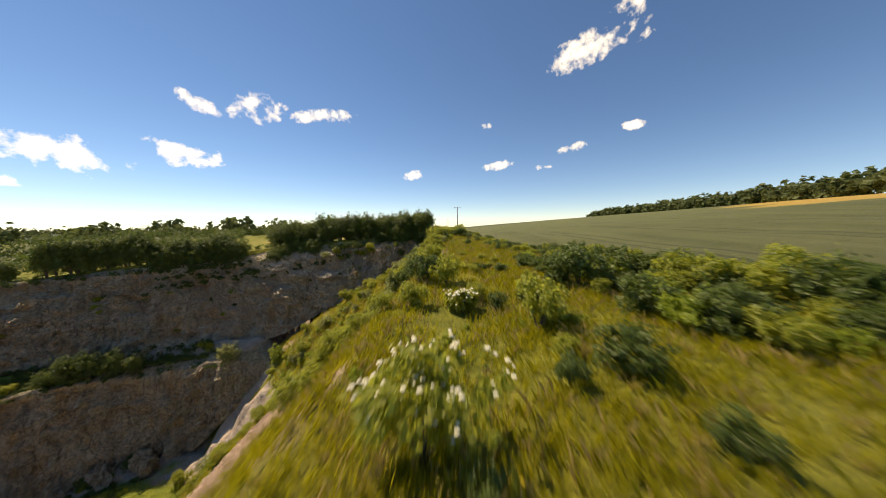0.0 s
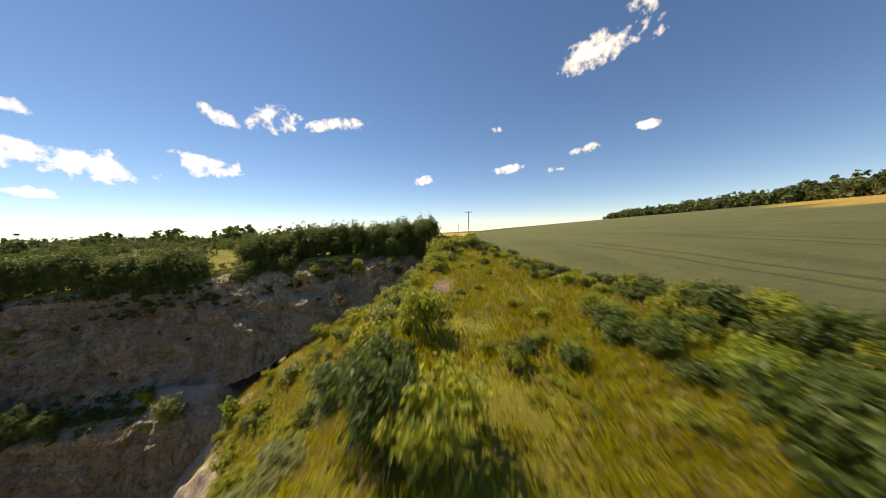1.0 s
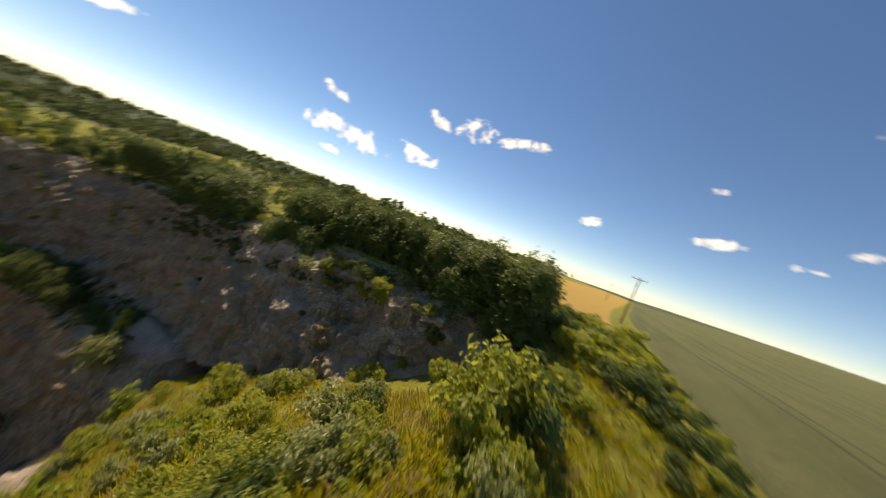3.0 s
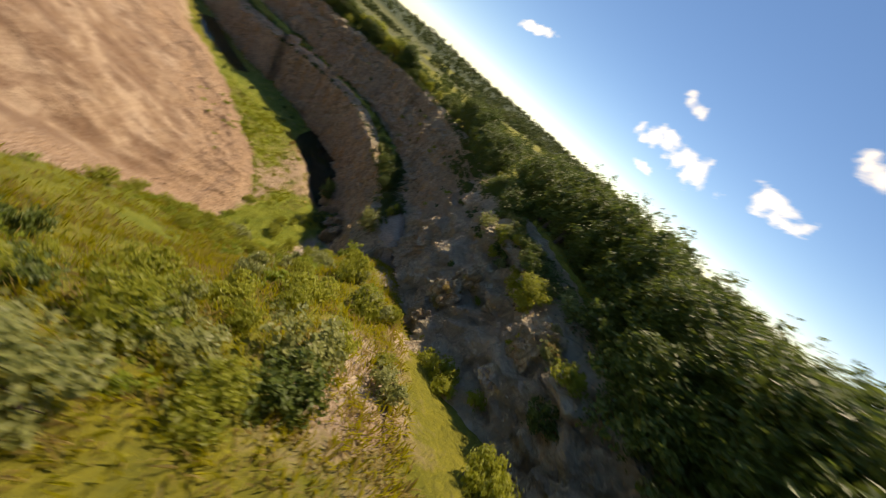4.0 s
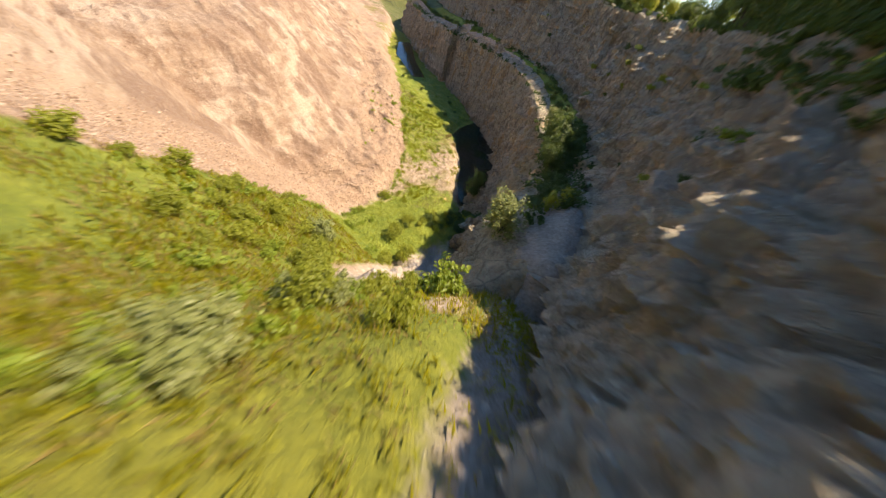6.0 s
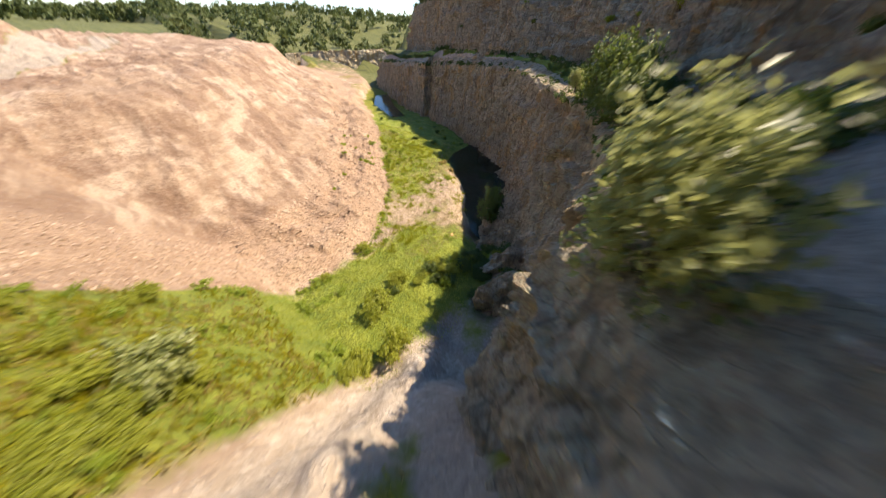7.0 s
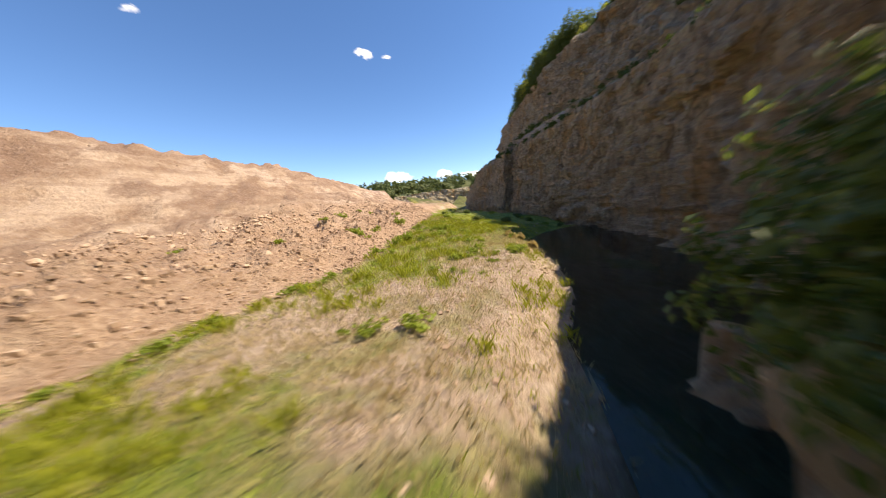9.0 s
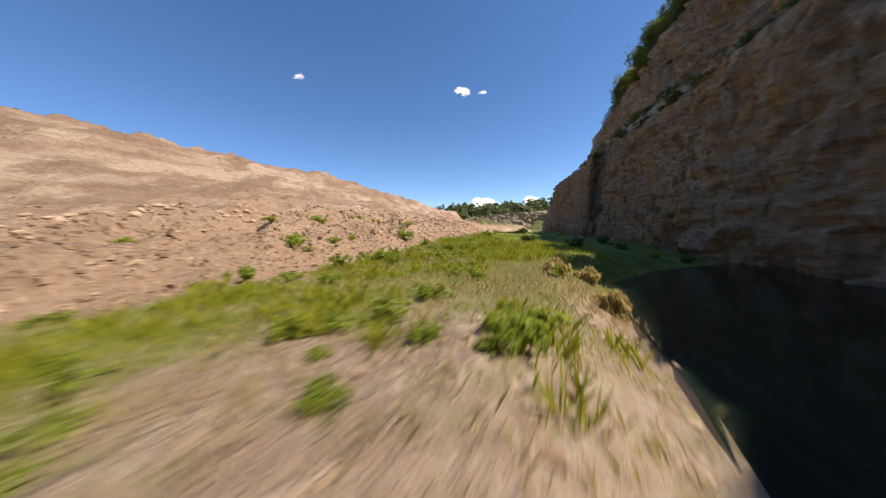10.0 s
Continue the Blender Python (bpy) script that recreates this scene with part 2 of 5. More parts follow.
def ground_material():
    """Meadow, bare earth, gravel, crop and far meadow, blended by where each lies."""
    m, t, bs = nodes_of("ground_cover")
    n_big, n_mid, n_fine = noise_node(t, 0.12, 4), noise_node(t, 0.7, 6, 0.62), noise_node(t, 5.0, 6, 0.7)
    grass = mix_node(t, n_mid, (0.18, 0.20, 0.012), (0.33, 0.315, 0.025))
    grass = mix_node(t, math_node(t, "MULTIPLY", n_big, 0.5), grass, (0.34, 0.28, 0.03))
    grass = mix_node(t, math_node(t, "MULTIPLY", n_fine, 0.42), grass, (0.08, 0.095, 0.014))
    fresh = mix_node(t, n_mid, (0.17, 0.22, 0.02), (0.32, 0.345, 0.045))
    fresh = mix_node(t, math_node(t, "MULTIPLY", n_fine, 0.4), fresh, (0.07, 0.10, 0.012))
    grass = mix_node(t, attr_node(t, "fresh"), grass, fresh)
    earth = mix_node(t, n_mid, (0.41, 0.265, 0.165), (0.56, 0.40, 0.27))
    earth = mix_node(t, math_node(t, "MULTIPLY", n_big, 0.5), earth, (0.36, 0.225, 0.14))
    swathe = noise_node(t, 0.20, 6, 0.6, (1.0, 0.3, 1.0), 0.5, 0.57)
    earth = mix_node(t, math_node(t, "MULTIPLY", swathe, 0.72), earth, (0.69, 0.52, 0.38))
    earth = mix_node(t, math_node(t, "MULTIPLY", noise_node(t, 1.9, 8, 0.7, (1, 1, 1), 0.5, 0.66), 0.45), earth, (0.70, 0.54, 0.39))
    streak = noise_node(t, 0.8, 7, 0.6, (0.16, 0.16, 1.9), 0.46, 0.6)
    earth = mix_node(t, math_node(t, "MULTIPLY", streak, 0.6), earth, (0.29, 0.17, 0.105))
    furrow = noise_node(t, 0.30, 6, 0.62, (1.2, 0.22, 1.2), 0.5, 0.56)
    earth = mix_node(t, math_node(t, "MULTIPLY", furrow, 0.74), earth, (0.27, 0.16, 0.10))
    crumb = noise_node(t, 3.0, 9, 0.75, (1, 1, 1), 0.5, 0.6)
    earth = mix_node(t, math_node(t, "MULTIPLY", crumb, 0.2), earth, (0.72, 0.56, 0.42))
    earth = mix_node(t, math_node(t, "MULTIPLY", n_fine, 0.38), earth, (0.25, 0.16, 0.10))
    sand = mix_node(t, crumb, (0.62, 0.50, 0.38), (0.82, 0.71, 0.58))
    sand = mix_node(t, math_node(t, "MULTIPLY", noise_node(t, 1.2, 8, 0.7, (1, 1, 1), 0.52, 0.62), 0.6), sand, (0.33, 0.24, 0.16))
    earth = mix_node(t, math_node(t, "MULTIPLY", attr_node(t, "sand"), 0.9), earth, sand)
    gravel = mix_node(t, n_fine, (0.38, 0.30, 0.225), (0.62, 0.51, 0.40))
    gravel = mix_node(t, math_node(t, "MULTIPLY", n_mid, 0.4), gravel, (0.21, 0.175, 0.14))
    rows = noise_node(t, 0.5, 3, 0.5, (0.9, 0.03, 1), 0.4, 0.6)
    crop = mix_node(t, rows, (0.10, 0.113, 0.031), (0.135, 0.145, 0.042))
    crop = mix_node(t, math_node(t, "MULTIPLY", n_big, 0.4), crop, (0.18, 0.18, 0.058))
    wheat = mix_node(t, n_mid, (0.42, 0.265, 0.05), (0.54, 0.35, 0.075))
    tc, sep = t.nodes.new("ShaderNodeTexCoord"), t.nodes.new("ShaderNodeSeparateXYZ")
    t.links.new(tc.outputs["Object"], sep.inputs[0])
    lane = math_node(t, "MULTIPLY", math_node(t, "SUBTRACT", math_node(t, "FRACT", math_node(t, "MULTIPLY", math_node(t, "ADD", math_node(t, "ADD", sep.outputs[0], math_node(t, "MULTIPLY", sep.outputs[1], 0.13)), -13.9), 1 / 12)), 0.5), 12.0)
    lane = math_node(t, "ABSOLUTE", math_node(t, "SUBTRACT", math_node(t, "ABSOLUTE", lane), 0.95))
    lane = math_node(t, "SUBTRACT", 1.0, math_node(t, "MULTIPLY", lane, 2.8), True)
    crop = mix_node(t, math_node(t, "MULTIPLY", lane, 0.85), crop, (0.05, 0.06, 0.026))
    clods = mix_node(t, n_fine, (0.34, 0.205, 0.125), (0.62, 0.44, 0.30))
    earth = mix_node(t, math_node(t, "MULTIPLY", attr_node(t, "clods"), math_node(t, "ADD", math_node(t, "MULTIPLY", n_mid, 0.5), 0.4)), earth, clods)
    wood = mix_node(t, noise_node(t, 0.05, 6, 0.7), (0.035, 0.055, 0.022), (0.075, 0.10, 0.04))
    c = grass
    for key, col in (("crop", crop), ("wheat", wheat), ("gravel", gravel), ("earth", earth), ("woodland", wood)):
        f = math_node(t, "ADD", math_node(t, "MULTIPLY", attr_node(t, key), 2.4), math_node(t, "MULTIPLY", n_mid, 0.9))
        f = math_node(t, "ADD", f, math_node(t, "MULTIPLY", n_fine, 0.3))
        f = math_node(t, "SUBTRACT", f, 1.25, True)
        c = mix_node(t, f, c, col)
    t.links.new(c, bs.inputs["Base Color"])
    bs.inputs["Roughness"].default_value = 0.95
    bump_node(t, bs, math_node(t, "ADD", n_fine, math_node(t, "MULTIPLY", n_mid, 2.0)), 0.85, 0.12)
    return m


ROCK = rock_material("quarry_rock", (0.40, 0.27, 0.155), (0.78, 0.575, 0.37), (0.90, 0.72, 0.505), (0.80, 0.49, 0.16))
PALE_ROCK = rock_material("pale_rock", (0.34, 0.24, 0.15), (0.70, 0.54, 0.40), (0.84, 0.70, 0.54), (0.74, 0.50, 0.22))
ORANGE_STONE = plain_material("orange_stone", (0.62, 0.32, 0.13), (0.74, 0.45, 0.22), 3.0, 0.9, 0.4)
STONE = plain_material("pale_stone", (0.28, 0.23, 0.18), (0.48, 0.41, 0.33), 2.2, 0.9, 0.6)


def clod_material():
    """Stones and clods of many browns, each with its own."""
    m, t, bs = nodes_of("earthy_stone")
    geo = t.nodes.new("ShaderNodeNewGeometry")
    c = mix_node(t, geo.outputs["Random Per Island"], (0.21, 0.13, 0.08), (0.58, 0.43, 0.31))
    c = mix_node(t, math_node(t, "MULTIPLY", noise_node(t, 4.0, 5, 0.65), 0.4), c, (0.34, 0.23, 0.15))
    t.links.new(c, bs.inputs["Base Color"])
    bs.inputs["Roughness"].default_value = 0.95
    return m


DIRT_STONE = clod_material()
BARK = plain_material("bark", (0.07, 0.05, 0.035), (0.16, 0.12, 0.085), 6.0, 0.95, 0.8)
LEAF_GREEN = leaf_material("leaf_green", (0.18, 0.215, 0.027), (0.28, 0.305, 0.037), (0.46, 0.465, 0.068), 0.5, 0.55)
LEAF_DARK = leaf_material("leaf_dark", (0.058, 0.095, 0.018), (0.095, 0.138, 0.025), (0.165, 0.21, 0.04), 0.5, 0.4)
LEAF_SILVER = leaf_material("leaf_silver", (0.17, 0.20, 0.06), (0.26, 0.285, 0.09), (0.42, 0.43, 0.17), 0.42, 0.45)
LEAF_FAR = leaf_material("leaf_far", (0.085, 0.115, 0.035), (0.11, 0.14, 0.042), (0.17, 0.195, 0.06), 0.7, 0.3)
GRASS = leaf_material("grass_blade", (0.27, 0.28, 0.015), (0.27, 0.28, 0.015), (0.54, 0.475, 0.035), 0.6, 0.5)
LEAF_FRESH = leaf_material("leaf_fresh", (0.16, 0.23, 0.024), (0.23, 0.30, 0.033), (0.39, 0.44, 0.06), 0.5, 0.52)
GRASS_FRESH = leaf_material("fresh_grass_blade", (0.28, 0.325, 0.03), (0.28, 0.325, 0.03), (0.56, 0.55, 0.08), 0.6, 0.5)
GRASS_PALE = leaf_material("pale_dry_grass_blade", (0.46, 0.38, 0.19), (0.46, 0.38, 0.19), (0.68, 0.58, 0.36), 0.7, 0.45)
GRASS_DRY = leaf_material("dry_grass_blade", (0.40, 0.30, 0.10), (0.40, 0.30, 0.10), (0.55, 0.45, 0.20), 0.7, 0.45)
FLOWER = plain_material("cream_flower", (0.62, 0.58, 0.40), (0.75, 0.72, 0.55), 8.0, 0.7, 0.1)
YELLOW = plain_material("yellow_flower", (0.75, 0.50, 0.02), (0.85, 0.62, 0.03), 8.0, 0.7, 0.1)
WOOD_GREY = plain_material("weathered_pole_wood", (0.12, 0.10, 0.085), (0.22, 0.19, 0.16), 4.0, 0.9, 0.4)
GROUND = ground_material()


def water_material():
    m, t, bs = nodes_of("pool_water")
    deep = noise_node(t, 0.18, 4, 0.5)
    t.links.new(mix_node(t, deep, (0.003, 0.008, 0.006), (0.010, 0.03, 0.022)), bs.inputs["Base Color"])
    bs.inputs["Roughness"].default_value = 0.06
    bs.inputs["IOR"].default_value = 1.33
    bs.inputs["Alpha"].default_value = 0.82
    bump_node(t, bs, noise_node(t, 2.5, 3, 0.5), 0.12, 0.03)
    return m


WATER = water_material()

# ---- terrain ----
def lattice(ix, iy, iz):
    h = (ix * 374761393 + iy * 668265263 + iz * 2147483647 * 3 + 1442695041) & 0xFFFFFFFF
    h = ((h ^ (h >> 13)) * 1274126177) & 0xFFFFFFFF
    return ((h ^ (h >> 16)) & 0xFFFFFF) / float(0xFFFFFF)


def value_noise(x, y, z):
    """Smooth noise in -1..1 for arrays of places."""
    x, y, z = np.broadcast_arrays(np.asarray(x, float), np.asarray(y, float), np.asarray(z, float))
    i = [np.floor(v).astype(np.int64) for v in (x, y, z)]
    f = [v - np.floor(v) for v in (x, y, z)]
    f = [v * v * (3 - 2 * v) for v in f]
    out = 0.0
    for a in (0, 1):
        for b in (0, 1):
            for c in (0, 1):
                w = (f[0] if a else 1 - f[0]) * (f[1] if b else 1 - f[1]) * (f[2] if c else 1 - f[2])
                out = out + w * lattice(i[0] + a, i[1] + b, i[2] + c)
    return out * 2 - 1


def fbm(x, y, z=0.0, octaves=4, gain=0.5):
    total, amp, k = 0.0, 1.0, 1.0
    for n in range(octaves):
        total = total + amp * value_noise(x * k + 17.3 * n, y * k - 9.1 * n, z * k + 4.7 * n)
        amp, k = amp * gain, k * 2.03
    return total


def smooth(a, b, v):
    s = np.clip((v - a) / (b - a), 0, 1)
    return s * s * (3 - 2 * s)


# Lines of the two tiers of the quarry wall: foot x, y, z and top x, y, z.
UPPER = [
    ((-6.8, 42.7, -5.0), (-6.2, 44.6, -3.0)), ((-11.0, 41.4, -9.5), (-9.4, 44.9, -2.4)), ((-16.0, 40.2, -10.6), (-16.5, 44.5, -2.9)), ((-22.0, 38.6, -12.2), (-24.0, 42.1, -3.6)),
    ((-28.6, 37.0, -15.6), (-32.0, 40.6, -5.0)), ((-35.4, 35.4, -17.6), (-40.0, 38.6, -5.5)), ((-45.0, 33.2, -18.4), (-47.0, 36.4, -5.8)),
    ((-53.8, 29.4, -19.0), (-56.5, 33.2, -6.4)), ((-62.4, 24.0, -19.2), (-66.0, 28.4, -6.9)), ((-69.0, 17.2, -19.2), (-74.0, 20.4, -7.2)),
    ((-74.8, 9.4, -19.2), (-80.0, 11.0, -7.6)), ((-78.8, 0.0, -19.4), (-83.0, 0.0, -8.2)), ((-84.0, -15.0, -20.6), (-87.0, -15.0, -8.8)),
    ((-89.5, -27.0, -22.0), (-93.5, -27.0, -9.4)), ((-101.0, -46.0, -23.0), (-105.0, -45.0, -10.0)),
]
LOWER = [
    ((-26.6, 34.9, -18.6), (-26.4, 35.5, -18.4)), ((-30.4, 32.3, -22.4), (-31.0, 33.0, -18.8)), ((-33.2, 30.5, -25.6), (-33.8, 31.6, -18.5)), ((-36.6, 29.0, -28.6), (-37.0, 31.0, -18.5)), ((-42.0, 27.8, -30.4), (-42.4, 29.5, -19.2)),
    ((-46.5, 25.4, -29.6), (-47.9, 27.3, -19.0)), ((-52.0, 21.5, -31.0), (-53.8, 23.4, -19.4)), ((-57.2, 17.8, -34.2), (-59.4, 20.4, -19.8)),
    ((-62.6, 14.4, -34.4), (-64.6, 16.6, -19.6)), ((-67.6, 9.4, -34.4), (-69.4, 11.4, -19.6)), ((-71.6, 3.6, -34.4), (-73.8, 5.0, -19.6)),
    ((-74.6, -3.4, -34.4), (-76.6, -2.4, -19.9)), ((-77.2, -10.0, -34.4), (-78.8, -9.4, -20.6)), ((-78.2, -14.8, -34.0), (-79.6, -14.6, -21.1)), ((-80.6, -15.4, -33.6), (-82.0, -15.3, -21.2)), ((-80.9, -16.9, -33.2), (-82.2, -16.9, -21.3)),
    ((-79.0, -17.6, -32.8), (-80.3, -17.6, -21.4)), ((-81.4, -21.4, -32.4), (-82.8, -21.8, -21.6)), ((-84.4, -31.0, -32.4), (-85.8, -31.2, -22.2)),
    ((-91.0, -45.0, -32.0), (-92.8, -44.6, -23.2)), ((-101.0, -62.0, -32.0), (-103.0, -61.6, -24.5)),
]


def inside(poly, x, y):
    x, y = np.asarray(x, float), np.asarray(y, float)
    hit = np.zeros(x.shape, bool)
    for (ax, ay), (bx, by) in zip(poly, poly[1:] + poly[:1]):
        cross = (ay > y) != (by > y)
        with np.errstate(divide="ignore", invalid="ignore"):
            hit ^= cross & (x < (bx - ax) * (y - ay) / (by - ay) + ax)
    return hit


def line_distance(line, x, y):
    x, y = np.asarray(x, float), np.asarray(y, float)
    best = np.full(x.shape, 1e9)
    for (ax, ay), (bx, by) in zip(line, line[1:]):
        dx, dy = bx - ax, by - ay
        s = np.clip(((x - ax) * dx + (y - ay) * dy) / (dx * dx + dy * dy), 0, 1)
        best = np.minimum(best, np.hypot(x - ax - s * dx, y - ay - s * dy))
    return best


def behind(tier, share):
    """The plan line between foot (0) and top (1) of a tier."""
    return [(f[0] + share * (t[0] - f[0]), f[1] + share * (t[1] - f[1])) for f, t in tier]


def pushed(line, by):
    """A plan line moved to its right-hand side, away from the pit."""
    p = np.array(line)
    d = np.gradient(p, axis=0)
    d /= np.linalg.norm(d, axis=1, keepdims=True)
    return [(float(a), float(b)) for a, b in p + by * np.stack([d[:, 1], -d[:, 0]], 1)]


PIT = pushed(behind(UPPER, 1.0), 1.4) + [(-150.0, -95.0), (-420.0, -240.0), (-420.0, -2700.0), (30.0, -2700.0), (30.0, -30.0), (3.0, -8.0), (3.0, 40.0), (-2.0, 43.5)]
DEEP = pushed(behind(LOWER, 1.0), 1.5) + [(-150.0, -90.0), (-420.0, -230.0), (-420.0, -2700.0), (30.5, -2700.0), (30.5, -30.0), (3.5, -8.0), (3.5, 41.0), (-8.0, 41.0), (-24.0, 37.0)]
MOUND = [(-9.0, 17.0), (-14.5, 19.6), (-19.0, 18.4), (-24.0, 16.4), (-29.0, 14.4), (-35.0, 14.5), (-39.0, 13.7), (-43.0, 11.4), (-46.6, 8.2), (-50.2, 4.2), (-54.2, -1.6), (-58.6, -7.4), (-63.2, -14.0), (-69.0, -24.6), (-82.0, -50.0), (-94.0, -80.0), (-60.0, -150.0), (22.0, -150.0), (22.0, -40.0), (-5.0, 4.0)]
BANK = [(-48.8, 20.4), (-49.5, 18.8), (-50.9, 17.3), (-52.4, 15.5), (-54.7, 14.0), (-56.7, 12.2), (-58.8, 9.8), (-60.7, 6.9), (-63.2, 3.8), (-67.0, 2.2), (-74.0, 1.4)]
POOL = BANK + [(-74.0, 7.0), (-68.0, 15.0), (-58.0, 20.0), (-54.0, 21.0)]
FAR_POOL = [(-70.8, -18.6), (-74.6, -18.0), (-80.5, -29.0), (-90.0, -43.0), (-85.5, -43.5), (-76.5, -33.0)]
TERRACE = [(-57.0, -6.0), (-62.5, -13.2), (-68.5, -20.5), (-75.0, -33.5), (-84.5, -45.2), (-91.0, -51.5), (-98.0, -62.0), (-112.0, -90.0), (-95.0, -96.5), (-60.0, -112.0), (-48.0, -30.0)]
WATER_Z, FAR_WATER_Z = -32.4, -31.3


def plateau(x, y):
    z = -3.6 + 0.042 * np.clip(y, -14, 46)
    z = z + 0.078 * np.clip(x - 7, 0, 250)
    west = np.clip(-x - 8, 0, None)
    z = z - 4.9 * smooth(0, 75, west) * smooth(90, 30, y) - 17.0 * smooth(90, 480, west) + 26.0 * smooth(520, 1500, west)
    z = z - 0.8 * smooth(60, 130, y)
    hill = smooth(-95, -330, y) * smooth(60, -60, x)
    return z + hill * 6.0 + 0.18 * fbm(x * 0.11, y * 0.11, 3.0, 3)


def pit(x, y):
    """Slope under the ridge, floor, mound and pool bed."""
    floor = -31.6 + 1.7 * smooth(12, 23, y) * smooth(-52, -42, x) + 0.9 * smooth(4, -14, y) - 1.0 * smooth(7, 1, line_distance(behind(LOWER[7:], 0.0), x, y)) * smooth(8, 0, y) + 0.10 * fbm(x * 0.5, y * 0.5, 1.0, 3)
    floor = floor + (12.0 + 15.0 * smooth(-80, -230, x)) * smooth(-85, -250, y) + 12.0 * smooth(-115, -330, x)
    step = -94.0 - 0.55 * (x + 105.0) - y
    floor = floor + 5.5 * smooth(-0.4, 1.2, step) * smooth(-132, -122, x) * smooth(-84, -92, x)
    k = 0.95 - 0.29 * smooth(26, 36, y)
    edge = np.interp(y, [-40, -14, -5, 8, 18, 28, 36], [20, 2, -2.6, -2.7, -3.2, -3.5, -4.4]) + 0.35 * fbm(y * 0.13, 4.0, 0.0, 3)
    run = np.clip(edge - x, 0, None)
    slope = -3.65 + 0.042 * np.clip(y, -14, 46) - k * run + 0.55 * fbm(x * 0.16, y * 0.16, 7.0, 4)
    slope = slope - 0.5 * np.exp(-((run - 4) / 2.5) ** 2)
    z = np.maximum(floor, slope)
    inset = np.where(inside(MOUND, x, y), line_distance(MOUND[:16], x, y), 0.0)
    rise = 1.1 * smooth(0, 3.0, inset) + 1.6 * smooth(3.0, 11, inset) + 6.6 * smooth(10, 26, inset) - 1.2 * smooth(30, 56, inset)
    rise = rise + (inset > 0) * ((0.42 * fbm(x * 0.22, y * 0.22, 2.0, 4) + 0.35 * np.abs(fbm(x * 0.5 + 0.3 * y, y * 0.16 - 0.1 * x, 5.0, 3)) + 0.09 * fbm(x * 0.9, y * 0.9, 31.0, 2) + 0.34 * fbm(x * 0.9, y * 0.9, 12.0, 4, 0.6) * smooth(12, 6, inset) + 0.30 * np.abs(fbm(x * 0.75, y * 0.15, 41.0, 4, 0.6)) * smooth(5, 10, inset)) * smooth(0, 3, inset) + 0.5 * np.abs(fbm(x * 0.09, y * 0.09, 9.0, 3)) * smooth(6, 14, inset))
    heap = np.exp(-(((x + 19) / 9) ** 2 + ((y + 74) / 13) ** 2))
    rise = rise + 9.0 * heap * (1 + 0.15 * fbm(x * 0.2, y * 0.2, 6.0, 3))
    z = np.maximum(z, np.where(inset > 0, floor + rise, z))
    shelf = np.where(inside(TERRACE, x, y), line_distance(TERRACE[:8], x, y), 0.0)
    z = np.maximum(z, np.where(shelf > 0, floor + 1.5 * smooth(0, 4, shelf) + 1.2 * smooth(6, 25, shelf) + 0.25 * fbm(x * 0.3, y * 0.3, 22.0, 4) * smooth(0, 3, shelf), z))
    bed = inside(POOL, x, y)
    shore = line_distance(BANK, x, y)
    z = np.where(bed & (z < -29), np.minimum(z, WATER_Z + 0.05 - 0.5 * np.clip(shore, 0, 3.5)), z)
    z = np.where(~bed & (shore < 3.4) & (z < -30.5), np.maximum(z - 1.1 * (1 - np.clip(shore / 2.6, 0, 1)) ** 2, WATER_Z - 0.1), z)
    z = np.where(inside(FAR_POOL, x, y), np.minimum(z, FAR_WATER_Z - 0.4), z)
    # pale bank that runs down beside the gully
    crest = line_distance([(-27.0, 29.6), (-30.2, 28.0), (-33.4, 27.0)], x, y)
    z = z + (1.7 + 0.7 * fbm(x * 0.8, y * 0.8, 4.0, 3)) * np.exp(-((crest / 1.5) ** 2))
    ditch = line_distance([(-40.0, 26.6), (-43.6, 24.0), (-46.6, 21.6), (-49.4, 19.4)], x, y)
    z = z - 0.9 * np.exp(-((ditch / 1.1) ** 2))
    path = line_distance([(-28.6, 32.6), (-30.4, 31.0), (-32.6, 29.2), (-37.4, 25.7)], x, y)
    z = z - 0.7 * np.exp(-((path / 0.9) ** 2))
    return z


def bench(x, y):
    z = -17.95 - 1.45 * smooth(-34, -56, x) - 2.4 * smooth(-6, -40, y) + 0.22 * fbm(x * 0.35, y * 0.35, 8.0, 3)
    apron = line_distance([(p[0], p[1]) for p, _ in UPPER], x, y)
    z = z + 1.3 * smooth(2.6, 0.0, apron)
    return z - 9.0 * smooth(-32, -26, x)


def ramp(x, y):
    """The steep gully that climbs from the bench to the corner."""
    z = -9.8 - 0.55 * np.clip(-15.0 - x, 0, None) - 0.25 * np.clip(40.5 - y, 0, None) - 0.7 * np.clip(35.0 - y, 0, None)
    return z - 6.0 * smooth(-32, -40, x) + 0.25 * fbm(x * 0.6, y * 0.6, 2.0, 3)


def height(x, y):
    x, y = np.asarray(x, float), np.asarray(y, float)
    top, low = plateau(x, y), np.minimum(pit(x, y), plateau(x, y))
    deep, cut = inside(DEEP, x, y), inside(PIT, x, y)
    low = np.where(x < -9, np.maximum(low, np.minimum(ramp(x, y), -7.0)), low)
    mid = np.maximum(bench(x, y), low)
    return np.where(~cut, top, np.where(deep, low, mid))


def axis_steps(lo, hi, step, far, ratio=1.35):
    mid = list(np.arange(lo, hi + step / 2, step))
    left, right, d = [lo], [hi], step
    while left[-1] > -far:
        d *= ratio
        left.append(left[-1] - d)
    d = step
    while right[-1] < far:
        d *= ratio
        right.append(right[-1] + d)
    return np.array(left[:0:-1] + mid + right[1:])


